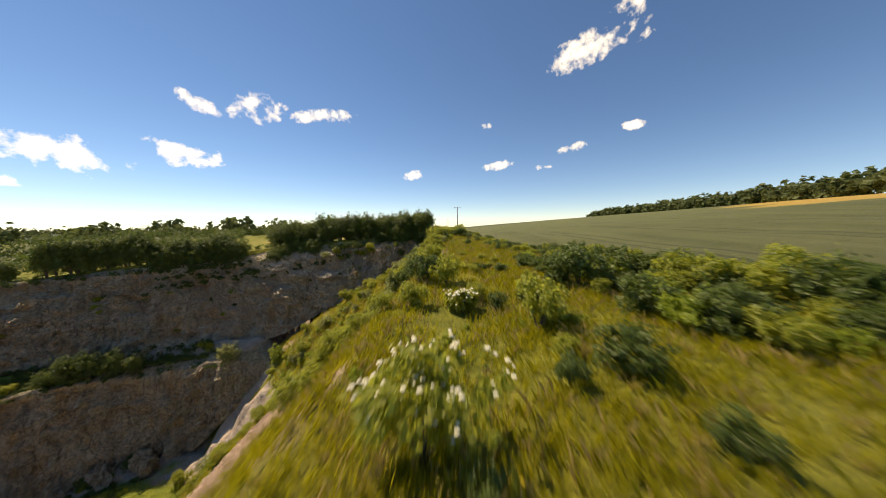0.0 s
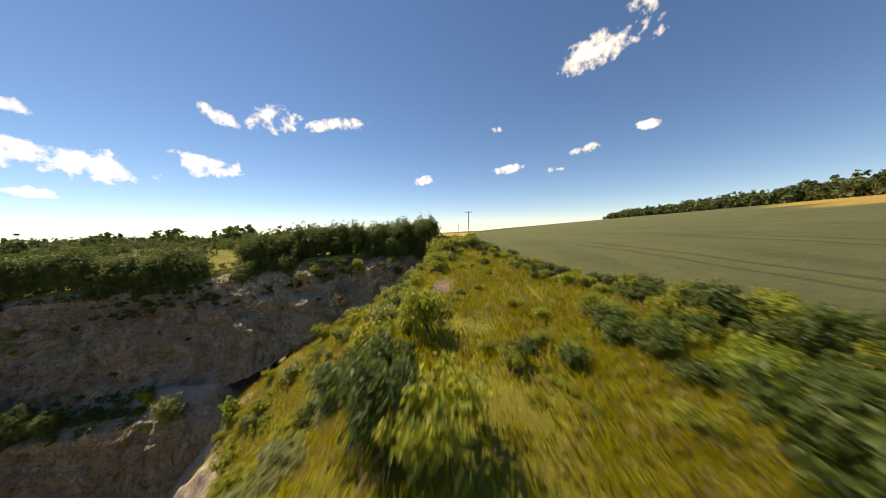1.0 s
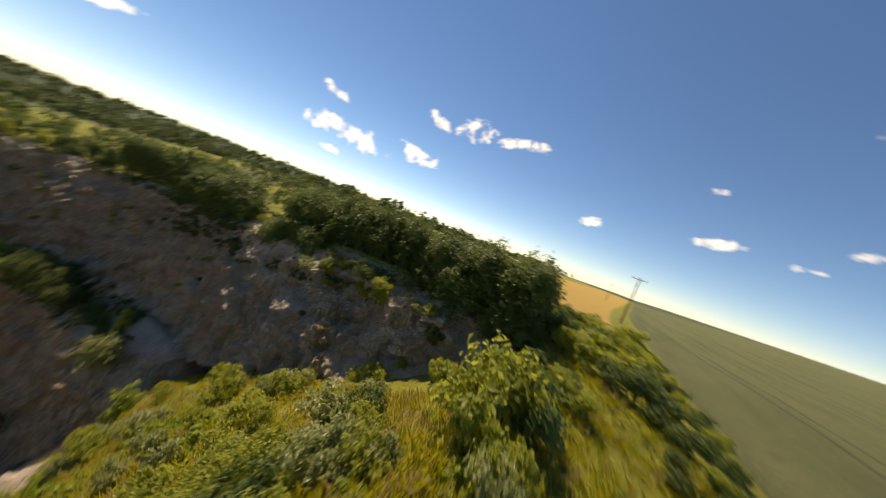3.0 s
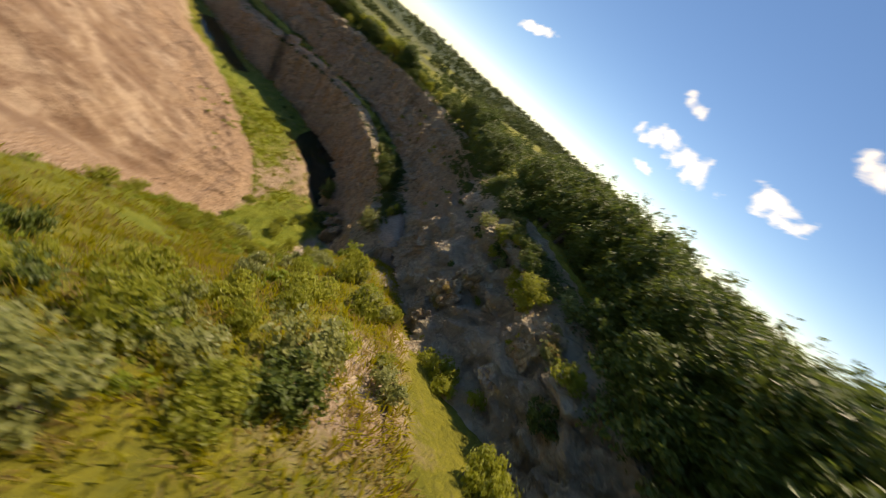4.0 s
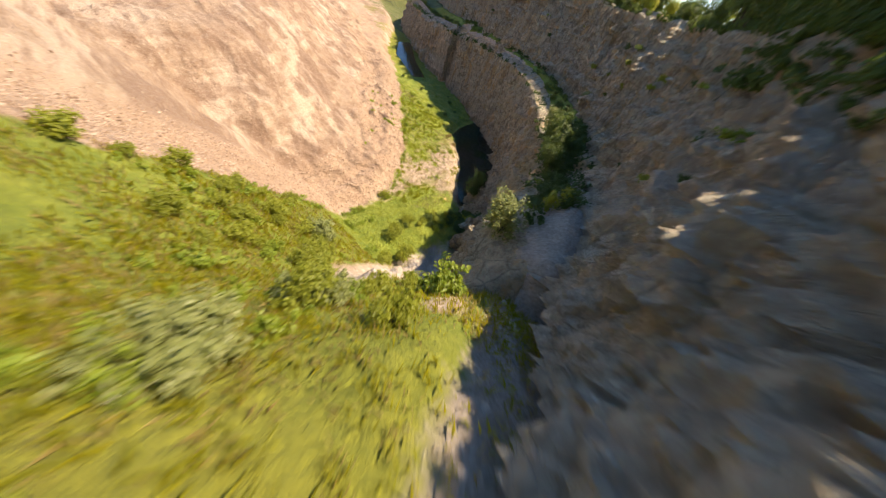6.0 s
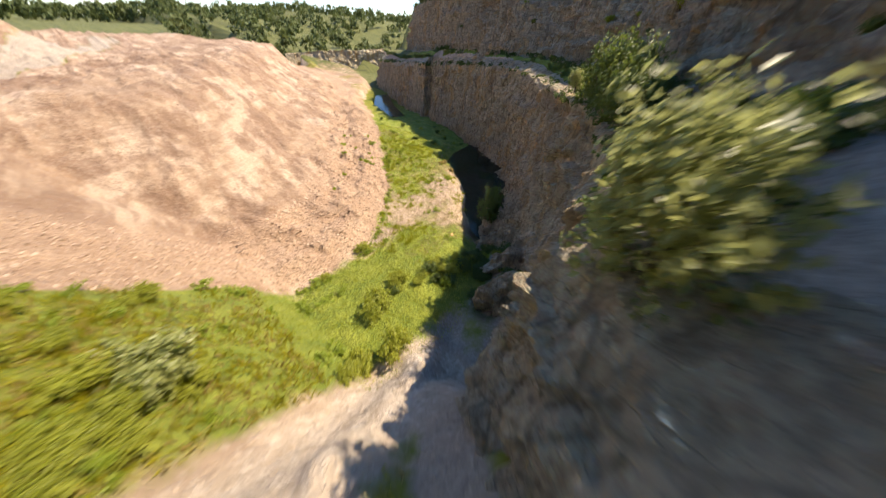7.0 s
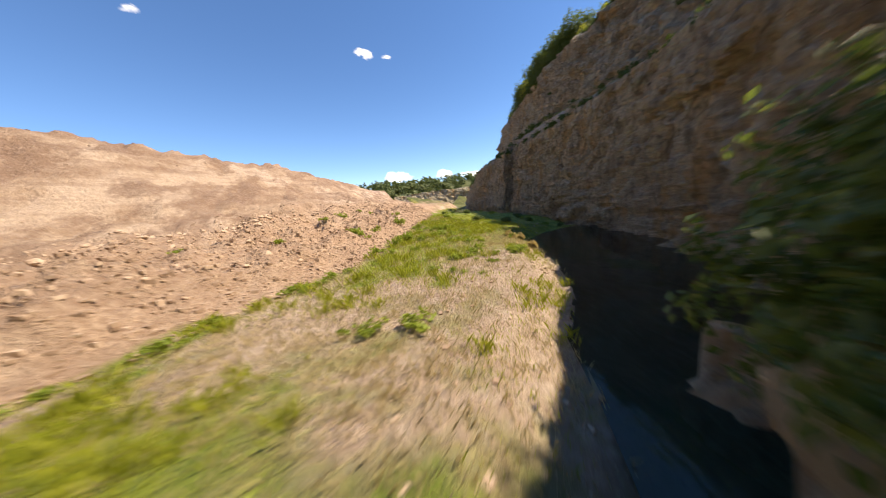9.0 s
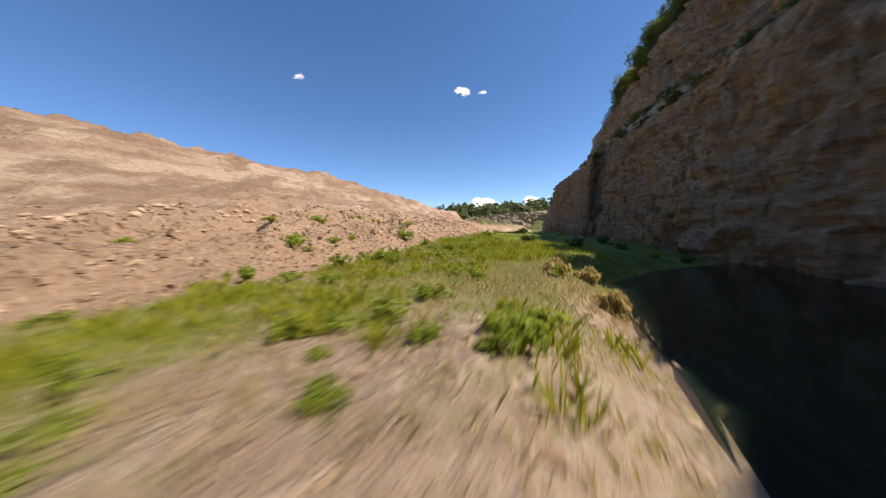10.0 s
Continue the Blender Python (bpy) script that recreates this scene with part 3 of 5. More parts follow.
def mesh_of(name, verts, faces, mat, flat=False):
    me = bpy.data.meshes.new(name)
    me.from_pydata([tuple(v) for v in verts], [], [tuple(f) for f in faces])
    if mat is not None:
        me.materials.append(mat)
    if not flat:
        me.polygons.foreach_set("use_smooth", [True] * len(me.polygons))
    me.update()
    return me


def grid_faces(nu, nv):
    i = np.arange(nu * nv).reshape(nu, nv)
    return np.stack([i[:-1, :-1], i[1:, :-1], i[1:, 1:], i[:-1, 1:]], -1).reshape(-1, 4)


gx, gy = axis_steps(-100.0, 20.0, 0.30, 2600.0), axis_steps(-60.0, 56.0, 0.30, 2600.0)
GX, GY = np.meshgrid(gx, gy, indexing="ij")
GZ = height(GX, GY)


def rise_of(x, y):
    """The ground's height under a place, as the sheet has it."""
    i, j = int(np.clip(np.searchsorted(gx, x) - 1, 0, len(gx) - 2)), int(np.clip(np.searchsorted(gy, y) - 1, 0, len(gy) - 2))
    u, v = (x - gx[i]) / (gx[i + 1] - gx[i]), (y - gy[j]) / (gy[j + 1] - gy[j])
    return float((GZ[i, j] * (1 - u) + GZ[i + 1, j] * u) * (1 - v) + (GZ[i, j + 1] * (1 - u) + GZ[i + 1, j + 1] * u) * v)


ground_mesh = mesh_of("ground", np.stack([GX, GY, GZ], -1).reshape(-1, 3), grid_faces(len(gx), len(gy)).tolist(), GROUND)


def hedge_x(y):
    """The line of the hedge between the ridge meadow and the crop field."""
    return np.interp(y, [-30, 8, 15, 20, 25, 32, 45, 70, 120], [24, 12.6, 10.0, 8.2, 6.6, 3.8, 0.9, -1.2, -4.0])


def paint(name, values):
    a = ground_mesh.attributes.new(name, "FLOAT", "POINT")
    a.data.foreach_set("value", np.clip(values, 0, 1).astype(np.float32).ravel())


_in = inside(PIT, GX, GY)
_steep = np.hypot(np.gradient(GZ, gx, axis=0), np.gradient(GZ, gy, axis=1))
_mi = np.where(inside(MOUND, GX, GY), line_distance(MOUND[:16], GX, GY), -line_distance(MOUND[:16], GX, GY))
_shelf = inside(TERRACE, GX, GY) * smooth(-0.2, 1.2, line_distance(TERRACE[:8], GX, GY) + 0.5 * fbm(GX * 0.5, GY * 0.5, 19.0, 3))
_earth = _in * smooth(-0.6, 0.8, _mi + 0.7 * fbm(GX * 0.55, GY * 0.55, 17.0, 3)) * smooth(0.3, 3.0, np.interp(GY, [-40, -14, -5, 8], [20, 2, -2.6, -2.7]) - GX) * smooth(-230, -150, GY)
_earth = _earth * (1 - 0.9 * smooth(4.2, 2.4, line_distance([(-16.0, -30.0), (-22.0, -42.0), (-27.0, -62.0), (-33.0, -88.0), (-42.0, -125.0)], GX, GY)))
_patch = np.maximum(1.2 * np.exp(-(((GX + 2.55 - 0.12 * (GY - 25.5) + 0.5 * fbm(GX * 0.6, GY * 0.6, 1.0, 2)) / 0.6) ** 4 + ((GY - 25.4) / 2.2) ** 4)), np.exp(-(((GX + 3.5) / 0.7) ** 2 + ((GY - 4.5) / 2.6) ** 2)))
_patch = np.maximum.reduce([_patch, 0.85 * np.exp(-(((GX + 9.8) / 3.4) ** 2 + ((GY - 38.0) / 2.4) ** 2)), np.exp(-(((GX + 14.2) / 1.2) ** 2 + ((GY - 39.4) / 0.8) ** 2))])
_earth = np.maximum.reduce([_earth, _patch, 1.15 * np.exp(-((line_distance([(-26.6, 28.0), (-30.0, 27.2), (-33.6, 27.3)], GX, GY) / 2.6) ** 4)), np.exp(-(((GX + 26.2) / 1.6) ** 2 + ((GY - 34.3) / 0.8) ** 2))])
_bank = _in * smooth(3.6, 0.4, line_distance(BANK[:8], GX, GY)) * smooth(2.0, 4.5, GY) * (GZ < -30)
_gravel = _in * np.maximum.reduce([~inside(DEEP, GX, GY) * smooth(-22, -27, GX) * (0.15 + 0.85 * smooth(-44, -36, GX)), smooth(2.6, 0.6, line_distance(behind(UPPER[3:7], 0.0), GX, GY)), 0.8 * smooth(3.6, 0.8, line_distance(behind(LOWER[3:7], 0.0), GX, GY) + 1.2 * fbm(GX * 0.4, GY * 0.4, 3.0, 3)), smooth(1.6, 2.6, _steep) * smooth(-29.5, -28.0, GZ), np.exp(-(((GX + 34.5) / 3.6) ** 2 + ((GY - 26.6) / 1.9) ** 2))])
_floor_patch = _in * (GZ < -29) * (_mi < 0) * 0.72 * (0.25 + 0.75 * smooth(4, 11, GY)) * np.maximum(smooth(-1.1, -0.1, fbm(GX * 0.3, GY * 0.3, 6.0, 3)) * smooth(17, 13, GY), smooth(6.0, 2.5, line_distance(BANK[:9], GX, GY) + fbm(GX * 0.4, GY * 0.4, 8.0, 2)) * smooth(19.5, 16.5, GY))
paint("earth", np.maximum.reduce([_earth, (0.62 + 0.25 * fbm(GX * 0.12, GY * 0.12, 27.0, 3)) * _shelf, _bank * 0.62, _floor_patch]))
_track = line_distance([(-16.0, -30.0), (-22.0, -42.0), (-27.0, -62.0), (-33.0, -88.0), (-42.0, -125.0)], GX, GY)
paint("gravel", np.maximum.reduce([_gravel, 0.9 * _in * smooth(4.2, 2.4, _track), 0.95 * _in * np.exp(-((line_distance([(-28.6, 32.6), (-30.4, 31.0), (-32.6, 29.2), (-37.4, 25.7)], GX, GY) / 1.0) ** 4))]))
paint("sand", 0.6 * _floor_patch + np.exp(-((line_distance([(-26.6, 28.6), (-30.0, 27.6), (-33.6, 27.0)], GX, GY) / 2.7) ** 4)) + 0.8 * np.exp(-(((GX + 26.2) / 1.8) ** 2 + ((GY - 34.0) / 1.0) ** 2)) + 0.75 * np.exp(-(((GX + 10.6) / 3.4) ** 2 + ((GY - 37.8) / 2.2) ** 2)) + np.exp(-(((GX + 14.2) / 1.2) ** 2 + ((GY - 39.4) / 0.8) ** 2)))
paint("woodland", np.maximum(smooth(-560, -640, GX) * (GY > -500), 0.9 * smooth(520, 640, GY) * smooth(500, 300, GX)))
paint("fresh", _in * smooth(-9, -17, GZ) * smooth(-34, -16, GY))
paint("clods", smooth(-0.5, 1.0, _mi) * smooth(9.5, 7.5, _mi + 1.2 * fbm(GX * 0.3, GY * 0.3, 2.0, 2)))
paint("crop", (~_in) * smooth(0.2, 1.6, GX - hedge_x(GY) - 1.2) * smooth(430, 400, GX) * (1 - smooth(0, 6, GX - 92) * smooth(0, 12, 1.08 * GX - GY)) + smooth(-0.05, 0.05, fbm(GX * 0.012, GY * 0.012, 5.0, 2)) * (GX < -95) + (GY < -100) * (GX < 60))
paint("wheat", (~_in) * np.maximum(smooth(58, 60, GY) * smooth(-1.4, -3.0, GX - hedge_x(GY)) * smooth(-60, -40, GX), smooth(0, 6, GX - 92) * smooth(0, 12, 1.08 * GX - GY)))
ground = tagged(new("ground", ground_mesh), "rolling meadow plateau with a deep earthen quarry pit", "ground", kind="structure")


def along(tier, step):
    """Feet and tops of a tier resampled at even steps, and the distance along it."""
    f, t = np.array([a for a, _ in tier]), np.array([b for _, b in tier])
    s = np.r_[0, np.cumsum(np.linalg.norm(np.diff(f[:, :2], axis=0), axis=1))]
    u = np.arange(0, s[-1], step)
    return np.stack([np.interp(u, s, f[:, k]) for k in range(3)], 1), np.stack([np.interp(u, s, t[:, k]) for k in range(3)], 1), u


SURFACE = {}


def masonry(u, z, wide, tall, seed):
    """Broken blocks in wavering beds: how far each stands out, -1 to 1."""
    zz = z / tall + 0.9 * fbm(u * 0.16 / wide, z * 0.3 / tall, seed * 3.3, 3)
    bed = np.floor(zz).astype(np.int64)
    uu = u / wide + 7.3 * lattice(bed, bed * 0 + seed, bed * 0) + 0.8 * fbm(u * 0.5 / wide, z * 0.5 / tall, seed * 5.1, 3)
    return 2 * lattice(np.floor(uu).astype(np.int64), bed, bed * 0 + seed) - 1


def cliff(name, tier, step, rough, label):
    """One tier of rock face: blocky, jointed and ledged, its back buried in the ground."""
    f, t, u = along(tier, step)
    out = np.gradient(f[:, :2], axis=0)
    out = np.stack([-out[:, 1], out[:, 0]], 1)
    out /= np.linalg.norm(out, axis=1, keepdims=True) + 1e-9
    w = int(1.1 / step)
    k = np.ones(2 * w + 1) / (2 * w + 1)
    out = np.stack([np.convolve(np.pad(out[:, n], w, "edge"), k, "valid") for n in (0, 1)], 1)
    tall = float(np.mean(t[:, 2] - f[:, 2]))
    nv = int(tall / step) + 2
    v = np.linspace(-0.06, 1.0, nv)
    P = f[:, None, :] + v[None, :, None] * (t - f)[:, None, :]
    U = np.repeat(u[:, None], nv, 1)
    Z = P[..., 2]
    blocks = masonry(U, Z, 2.6, 1.7, 1) + 0.55 * masonry(U, Z, 1.1, 0.7, 2) + 0.3 * masonry(U, Z, 0.5, 0.34, 3)
    joints = -np.clip(0.14 - np.abs(value_noise(U * 0.5, Z * 0.10, 5.0)), 0, 1) * 4.5 - np.clip(0.10 - np.abs(value_noise(U * 1.1, Z * 0.3, 15.0)), 0, 1) * 2.0
    ledge = np.floor(fbm(U * 0.05, Z * 0.55, 11.0, 2) * 4.0) / 4.0
    crags = 1 - 2 * np.abs(fbm(U * 0.45, Z * 0.38, 7.0, 4, 0.55))
    calm = 0.25 + 0.75 * smooth(14, 28, U) if tier is UPPER else 1.0
    d = rough * (calm * (0.9 * fbm(U * 0.10, Z * 0.05, 2.0, 3) + 0.5 * joints) + 0.42 * blocks + 0.1 * joints + 0.26 * ledge + 0.34 * crags + 0.26 * fbm(U * 1.3, Z * 1.2, 3.0, 4, 0.62))
    d = d * np.clip((t[:, 2] - f[:, 2]) / 7.0, 0.1, 1.0)[:, None]
    d = d * (0.35 + 0.65 * smooth(1.0, 0.9, v))[None, :]
    P[..., :2] += out[:, None, :] * d[..., None]
    P[..., 2] += 0.35 * rough * fbm(U * 0.4, Z * 0.3, 21.0, 3) * smooth(0.6, 1.0, v)[None, :]
    # a lip that runs back into the ground behind the edge
    lip = P[:, -1:, :].copy()
    lip[..., :2] -= out[:, None, :] * 2.4
    lip[..., 2] = np.maximum(lip[..., 2] - 0.6, height(lip[..., 0], lip[..., 1]) - 0.06)
    P = np.concatenate([P, lip], 1)
    SURFACE[name] = P[:, :-1].reshape(-1, 3)
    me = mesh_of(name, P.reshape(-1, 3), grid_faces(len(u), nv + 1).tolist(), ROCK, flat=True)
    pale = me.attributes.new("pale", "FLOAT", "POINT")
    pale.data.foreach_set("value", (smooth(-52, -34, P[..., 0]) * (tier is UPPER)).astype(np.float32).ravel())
    return tagged(new(name, me), label, "quarry wall", kind="structure")


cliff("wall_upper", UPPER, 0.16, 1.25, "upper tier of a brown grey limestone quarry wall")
cliff("wall_lower", LOWER, 0.13, 0.95, "lower tier of a brown grey limestone quarry wall above a dark pool")
FAR_FACE = [((-124.0, -82.6, -29.4), (-124.4, -84.4, -22.4)), ((-115.0, -87.8, -29.4), (-115.4, -89.4, -22.8)), ((-105.0, -93.0, -29.4), (-105.4, -94.6, -23.2)), ((-95.0, -98.4, -29.2), (-95.4, -100.2, -23.8)), ((-88.0, -102.6, -28.0), (-88.4, -104.0, -24.6))]
cliff("wall_far", FAR_FACE, 0.5, 0.8, "low brown rock face at the far end of the quarry")


def pool(name, outline, z, label):
    bm = bmesh.new()
    bm.faces.new([bm.verts.new((x, y, z)) for x, y in outline])
    bmesh.ops.triangulate(bm, faces=bm.faces[:])
    me = bpy.data.meshes.new(name)
    bm.to_mesh(me)
    bm.free()
    me.materials.append(WATER)
    return tagged(new(name, me), label, "water", kind="structure")


pool("water", POOL, WATER_Z, "still dark green water at the foot of the wall")
pool("water", FAR_POOL, FAR_WATER_Z, "small shallow puddle reflecting the blue sky")

# ---- plants ----
def part(name, mesh, parent, label=""):
    ob = new(name, mesh)
    ob.parent = parent
    if label:
        ob["label"] = label
    return ob


def leaf_mesh(name, centres, normals, sizes, mat, rng, wide=0.55):
    """One folded leaf of four corners at each centre."""
    n = len(centres)
    normals = normals / (np.linalg.norm(normals, axis=1, keepdims=True) + 1e-9)
    r = rng.normal(size=(n, 3))
    a = np.cross(normals, r)
    a /= np.linalg.norm(a, axis=1, keepdims=True) + 1e-9
    b = np.cross(normals, a)
    L, Wd = sizes[:, None], sizes[:, None] * wide
    v = np.stack([centres - a * L / 2, centres + b * Wd / 2 + normals * Wd * 0.18, centres + a * L / 2, centres - b * Wd / 2 + normals * Wd * 0.18], 1)
    f = np.arange(4 * n).reshape(n, 4)
    return mesh_of(name, v.reshape(-1, 3), f.tolist(), mat, flat=True)


def lobed(rng, n, radius, tall, base, lobes, spread):
    """Places and outward ways of leaves, in sprigs over a lumpy crown: mostly near the skin, some inside."""
    ang = rng.uniform(0, 2 * np.pi, lobes)
    rad = radius * spread * np.sqrt(rng.uniform(0, 1, lobes))
    zc = base + (tall - base) * rng.uniform(0.25, 0.78, lobes)
    c = np.stack([rad * np.cos(ang), rad * np.sin(ang), zc], 1)
    size = radius * rng.uniform(0.26, 0.62, lobes)
    m = max(20, n // 15)
    pick = rng.choice(lobes, m, p=size**2 / (size**2).sum())
    d = rng.normal(size=(m, 3))
    d /= np.linalg.norm(d, axis=1, keepdims=True)
    depth = 1 - 0.6 * rng.uniform(0, 1, m) ** 1.8
    bump = 1 + 0.36 * value_noise(d[:, 0] * 3 + pick, d[:, 1] * 3, d[:, 2] * 3)
    squash = np.array([1, 1, (tall - base) / (2 * radius) * 1.05])
    sprig = c[pick] + d * (size[pick] * depth * bump)[:, None] * squash
    k = rng.integers(0, m, n)
    p = sprig[k] + rng.normal(size=(n, 3)) * (0.075 * radius) * rng.uniform(0.5, 1.4, (m, 1))[k]
    p[:, 2] = np.maximum(p[:, 2], 0.05)
    return p, d[k]


def stems_mesh(name, rng, tall, count, reach, thick):
    """Tapered, leaning limbs from the root."""
    verts, faces = [], []
    for i in range(count):
        a, lean = rng.uniform(0, 2 * np.pi), reach * rng.uniform(0.3, 1.0) * (0 if i == 0 and thick > 0.06 else 1)
        h, k0 = tall * rng.uniform(0.55, 0.85), len(verts)
        for s in range(5):
            u = s / 4
            cx, cy, cz = lean * u**1.4 * math.cos(a), lean * u**1.4 * math.sin(a), h * u - 0.12 * (s == 0)
            r = thick * (1 - 0.8 * u) * (1.4 if s == 0 else 1)
            for q in range(6):
                verts.append((cx + r * math.cos(q * math.pi / 3), cy + r * math.sin(q * math.pi / 3), cz))
        for s in range(4):
            for q in range(6):
                a0, a1 = k0 + 6 * s + q, k0 + 6 * s + (q + 1) % 6
                faces.append((a0, a1, a1 + 6, a0 + 6))
    return mesh_of(name, verts, faces, BARK)


def plant(kind, seed, radius, tall, leaves, leaf, mat, lobes=7, base=0.05, stems=6, thick=0.03, spread=0.62):
    """A shrub or tree: an empty at its foot, its limbs and its crown."""
    rng = np.random.default_rng(seed)
    root = new(kind)
    root.empty_display_size = 0.2
    p, d = lobed(rng, leaves, radius, tall, base * tall, lobes, spread)
    way = d * 0.7 + rng.normal(size=d.shape) * 0.55 + np.array([0, 0, 0.55])
    part("crown", leaf_mesh("crown", p, way, leaf * rng.uniform(0.6, 1.35, leaves), mat, rng), root)
    part("trunk" if kind == "tree" else "branching_stem", stems_mesh("branching_stem", rng, tall * 0.85, stems, radius * 0.75, thick), root)
    return root


STORE = pose(0, 0, -300)
KINDS = {
    "shrub": [plant("shrub", 11 + i, 1.0, 1.35, 1900, 0.15, LEAF_GREEN, lobes=9) for i in range(3)],
    "dark": [plant("bramble", 31 + i, 1.0, 1.3, 1900, 0.145, LEAF_DARK, lobes=9) for i in range(2)],
    "bramble_light": [plant("bramble", 41, 1.0, 1.15, 1700, 0.15, LEAF_FRESH, lobes=9)],
    "silver": [plant("willow_shrub", 51 + i, 1.0, 1.6, 1500, 0.15, LEAF_SILVER, lobes=9) for i in range(2)],
    "dry": [plant("grass_clump", 66, 0.6, 0.5, 620, 0.2, GRASS_DRY, lobes=6, stems=4, thick=0.008)],
    "willow": [plant("willow_shrub", 57, 1.1, 2.7, 3600, 0.15, LEAF_SILVER, lobes=14, stems=8)],
    "young": [plant("young_tree", 58, 0.9, 2.5, 3200, 0.17, LEAF_FRESH, lobes=13, base=0.03, stems=7)],
    "tree": [plant("tree", 71 + i, 1.8, 4.3, 5600, 0.20, LEAF_DARK, lobes=16, base=0.03, stems=5, thick=0.085) for i in range(3)],
    "bright_tree": [plant("tree", 91 + i, 1.7, 4.0, 5200, 0.19, LEAF_GREEN, lobes=14, base=0.03, stems=5, thick=0.08) for i in range(2)],
    "low": [plant("weed_clump", 111 + i, 0.8, 0.62, 420, 0.17, LEAF_FRESH, lobes=6, stems=4, thick=0.015) for i in range(3)],
}
LABELS = {
    "shrub": ("green leafy shrub growing in tall meadow grass", "shrub"),
    "dark": ("dark green bramble shrub of a field hedge", "shrub"),
    "bramble_light": ("bright green bramble shrub of a field hedge", "shrub"),
    "silver": ("pale grey green willow shrub on stony ground", "shrub"),
    "dry": ("clump of straw coloured dry grass on a rock ledge", "grass"),
    "willow": ("tall grey green willow shrub on a stony ledge", "shrub"),
    "young": ("bushy young tree with bright green leaves on a stony bank", "tree"),
    "tree": ("dark green broadleaf tree at the quarry rim", "tree"),
    "bright_tree": ("light green young broadleaf tree on rocky ground", "tree"),
    "low": ("low bright green weeds on the ground", "weeds"),
}
used = set()


def grow(kind, x, y, size=1.0, rng=random, z=None, tall=1.0, group=""):
    """Set a plant on the ground."""
    ob = KINDS[kind][rng.randrange(len(KINDS[kind]))]
    z = rise_of(x, y) if z is None else z
    m = pose(x, y, z - 0.06 * size, 0, 0, rng.uniform(0, 360)) @ Matrix.Diagonal((size, size, size * tall, 1))
    if ob.name in used:
        got = copy_thing(ob, m)
        got.matrix_basis = m
    else:
        used.add(ob.name)
        ob.matrix_basis, got = m, ob
    label, category = LABELS[kind]
    return tagged(got, label, category, group or {"dark": "field hedge", "bramble_light": "field hedge", "tree": "trees on the rim"}.get(kind, "shrubs of the pit"))


def cling(wall, kind, x, z, size, rng, tall=1.0):
    """Root a plant on a rock face, at the spot nearest to a plan x and a height."""
    p = SURFACE[wall]
    q = p[np.argmin((p[:, 0] - x) ** 2 + (p[:, 2] - z) ** 2)]
    return grow(kind, float(q[0]), float(q[1]), size, rng, z=float(q[2]) - 0.1 * size, tall=tall)


rng = random.Random(5)
# meadow ridge
for k, x, y, s, t in (("shrub", 2.7, 7.7, 1.05, 1.3), ("dark", 4.2, 5.1, 0.85, 1.1), ("shrub", -2.0, 18.6, 1.0, 1.4), ("dark", -2.1, 13.6, 1.1, 1.2), ("shrub", -0.9, 13.6, 1.1, 1.15), ("dark", -2.9, 15.6, 0.9, 1.2),
                      ("shrub", -4.6, 36.8, 1.7, 1.2), ("dark", -3.4, 37.6, 1.4, 1.1), ("shrub", -4.8, 28.3, 0.8, 1.3), ("shrub", 0.6, 10.8, 0.6, 1.0), ("shrub", -2.0, 9.8, 0.7, 1.1),
                      ("dark", -5.4, 34.0, 0.6, 1.3), ("shrub", -2.2, 20.4, 0.8, 1.0), ("shrub", 1.6, 21.5, 0.5, 0.9), ("shrub", 2.6, 17.0, 0.5, 0.9)):
    grow(k, x, y, s, rng, tall=t)
y = -2.0
while y < 62:
    wide = float(np.interp(y, [0, 8, 14, 19, 22, 25], [4.0, 4.2, 4.0, 3.2, 1.6, 0.0]))
    side = -wide - 0.9
    while side < 1.2:
        inner = side < -1.0
        if rng.random() < (0.62 if inner else 0.9):
            size = rng.uniform(0.6, 1.05) * (0.95 + 0.35 * float(smooth(18, 12, y))) * (rng.uniform(0.55, 1.1) if inner else 1.0) * (1 - 0.38 * float(smooth(21, 26, y)))
            grow(rng.choice(("dark", "dark", "shrub", "bramble_light") if inner else ("dark", "dark", "shrub")), float(hedge_x(y)) + side + rng.uniform(-0.4, 0.4), y + rng.uniform(-0.6, 0.6), size, rng, tall=rng.uniform(0.8, 1.2))
        side += rng.uniform(0.75, 1.15)
    y += rng.uniform(0.8, 1.2)
for i in range(64):
    x, y = rng.uniform(-12.5, -0.5), rng.uniform(38.5, 58)
    if not inside(PIT, np.array([x - 1]), np.array([y - 1.2]))[0]:
        grow(rng.choice(("shrub", "shrub", "dark")), x, y, rng.uniform(0.8, 1.4), rng, tall=rng.uniform(0.9, 1.3))
for i in range(18):
    grow(rng.choice(("shrub", "shrub", "dark")), rng.uniform(-9.5, -2.0), rng.uniform(40.0, 43.0), rng.uniform(0.5, 0.9), rng, tall=rng.uniform(0.9, 1.4))
for i in range(70):
    y = rng.uniform(7, 34)
    grow(rng.choice(("shrub", "silver", "silver", "dark")), -5.0 - 0.06 * (y - 8) + rng.uniform(-1.5, 1.3), y, rng.uniform(0.5, 0.9), rng, tall=rng.uniform(0.9, 1.3))
for i in range(58):
    x, y = rng.uniform(-10, -2.9), rng.uniform(9, 36.5)
    if not (x > -4.2 and 22.5 < y < 28.5) and rng.random() < 0.75 + 0.06 * (x + 6):
        grow(rng.choice(("shrub", "shrub", "dark", "silver")), x, y, rng.uniform(0.55, 1.05), rng, tall=rng.uniform(0.9, 1.3))
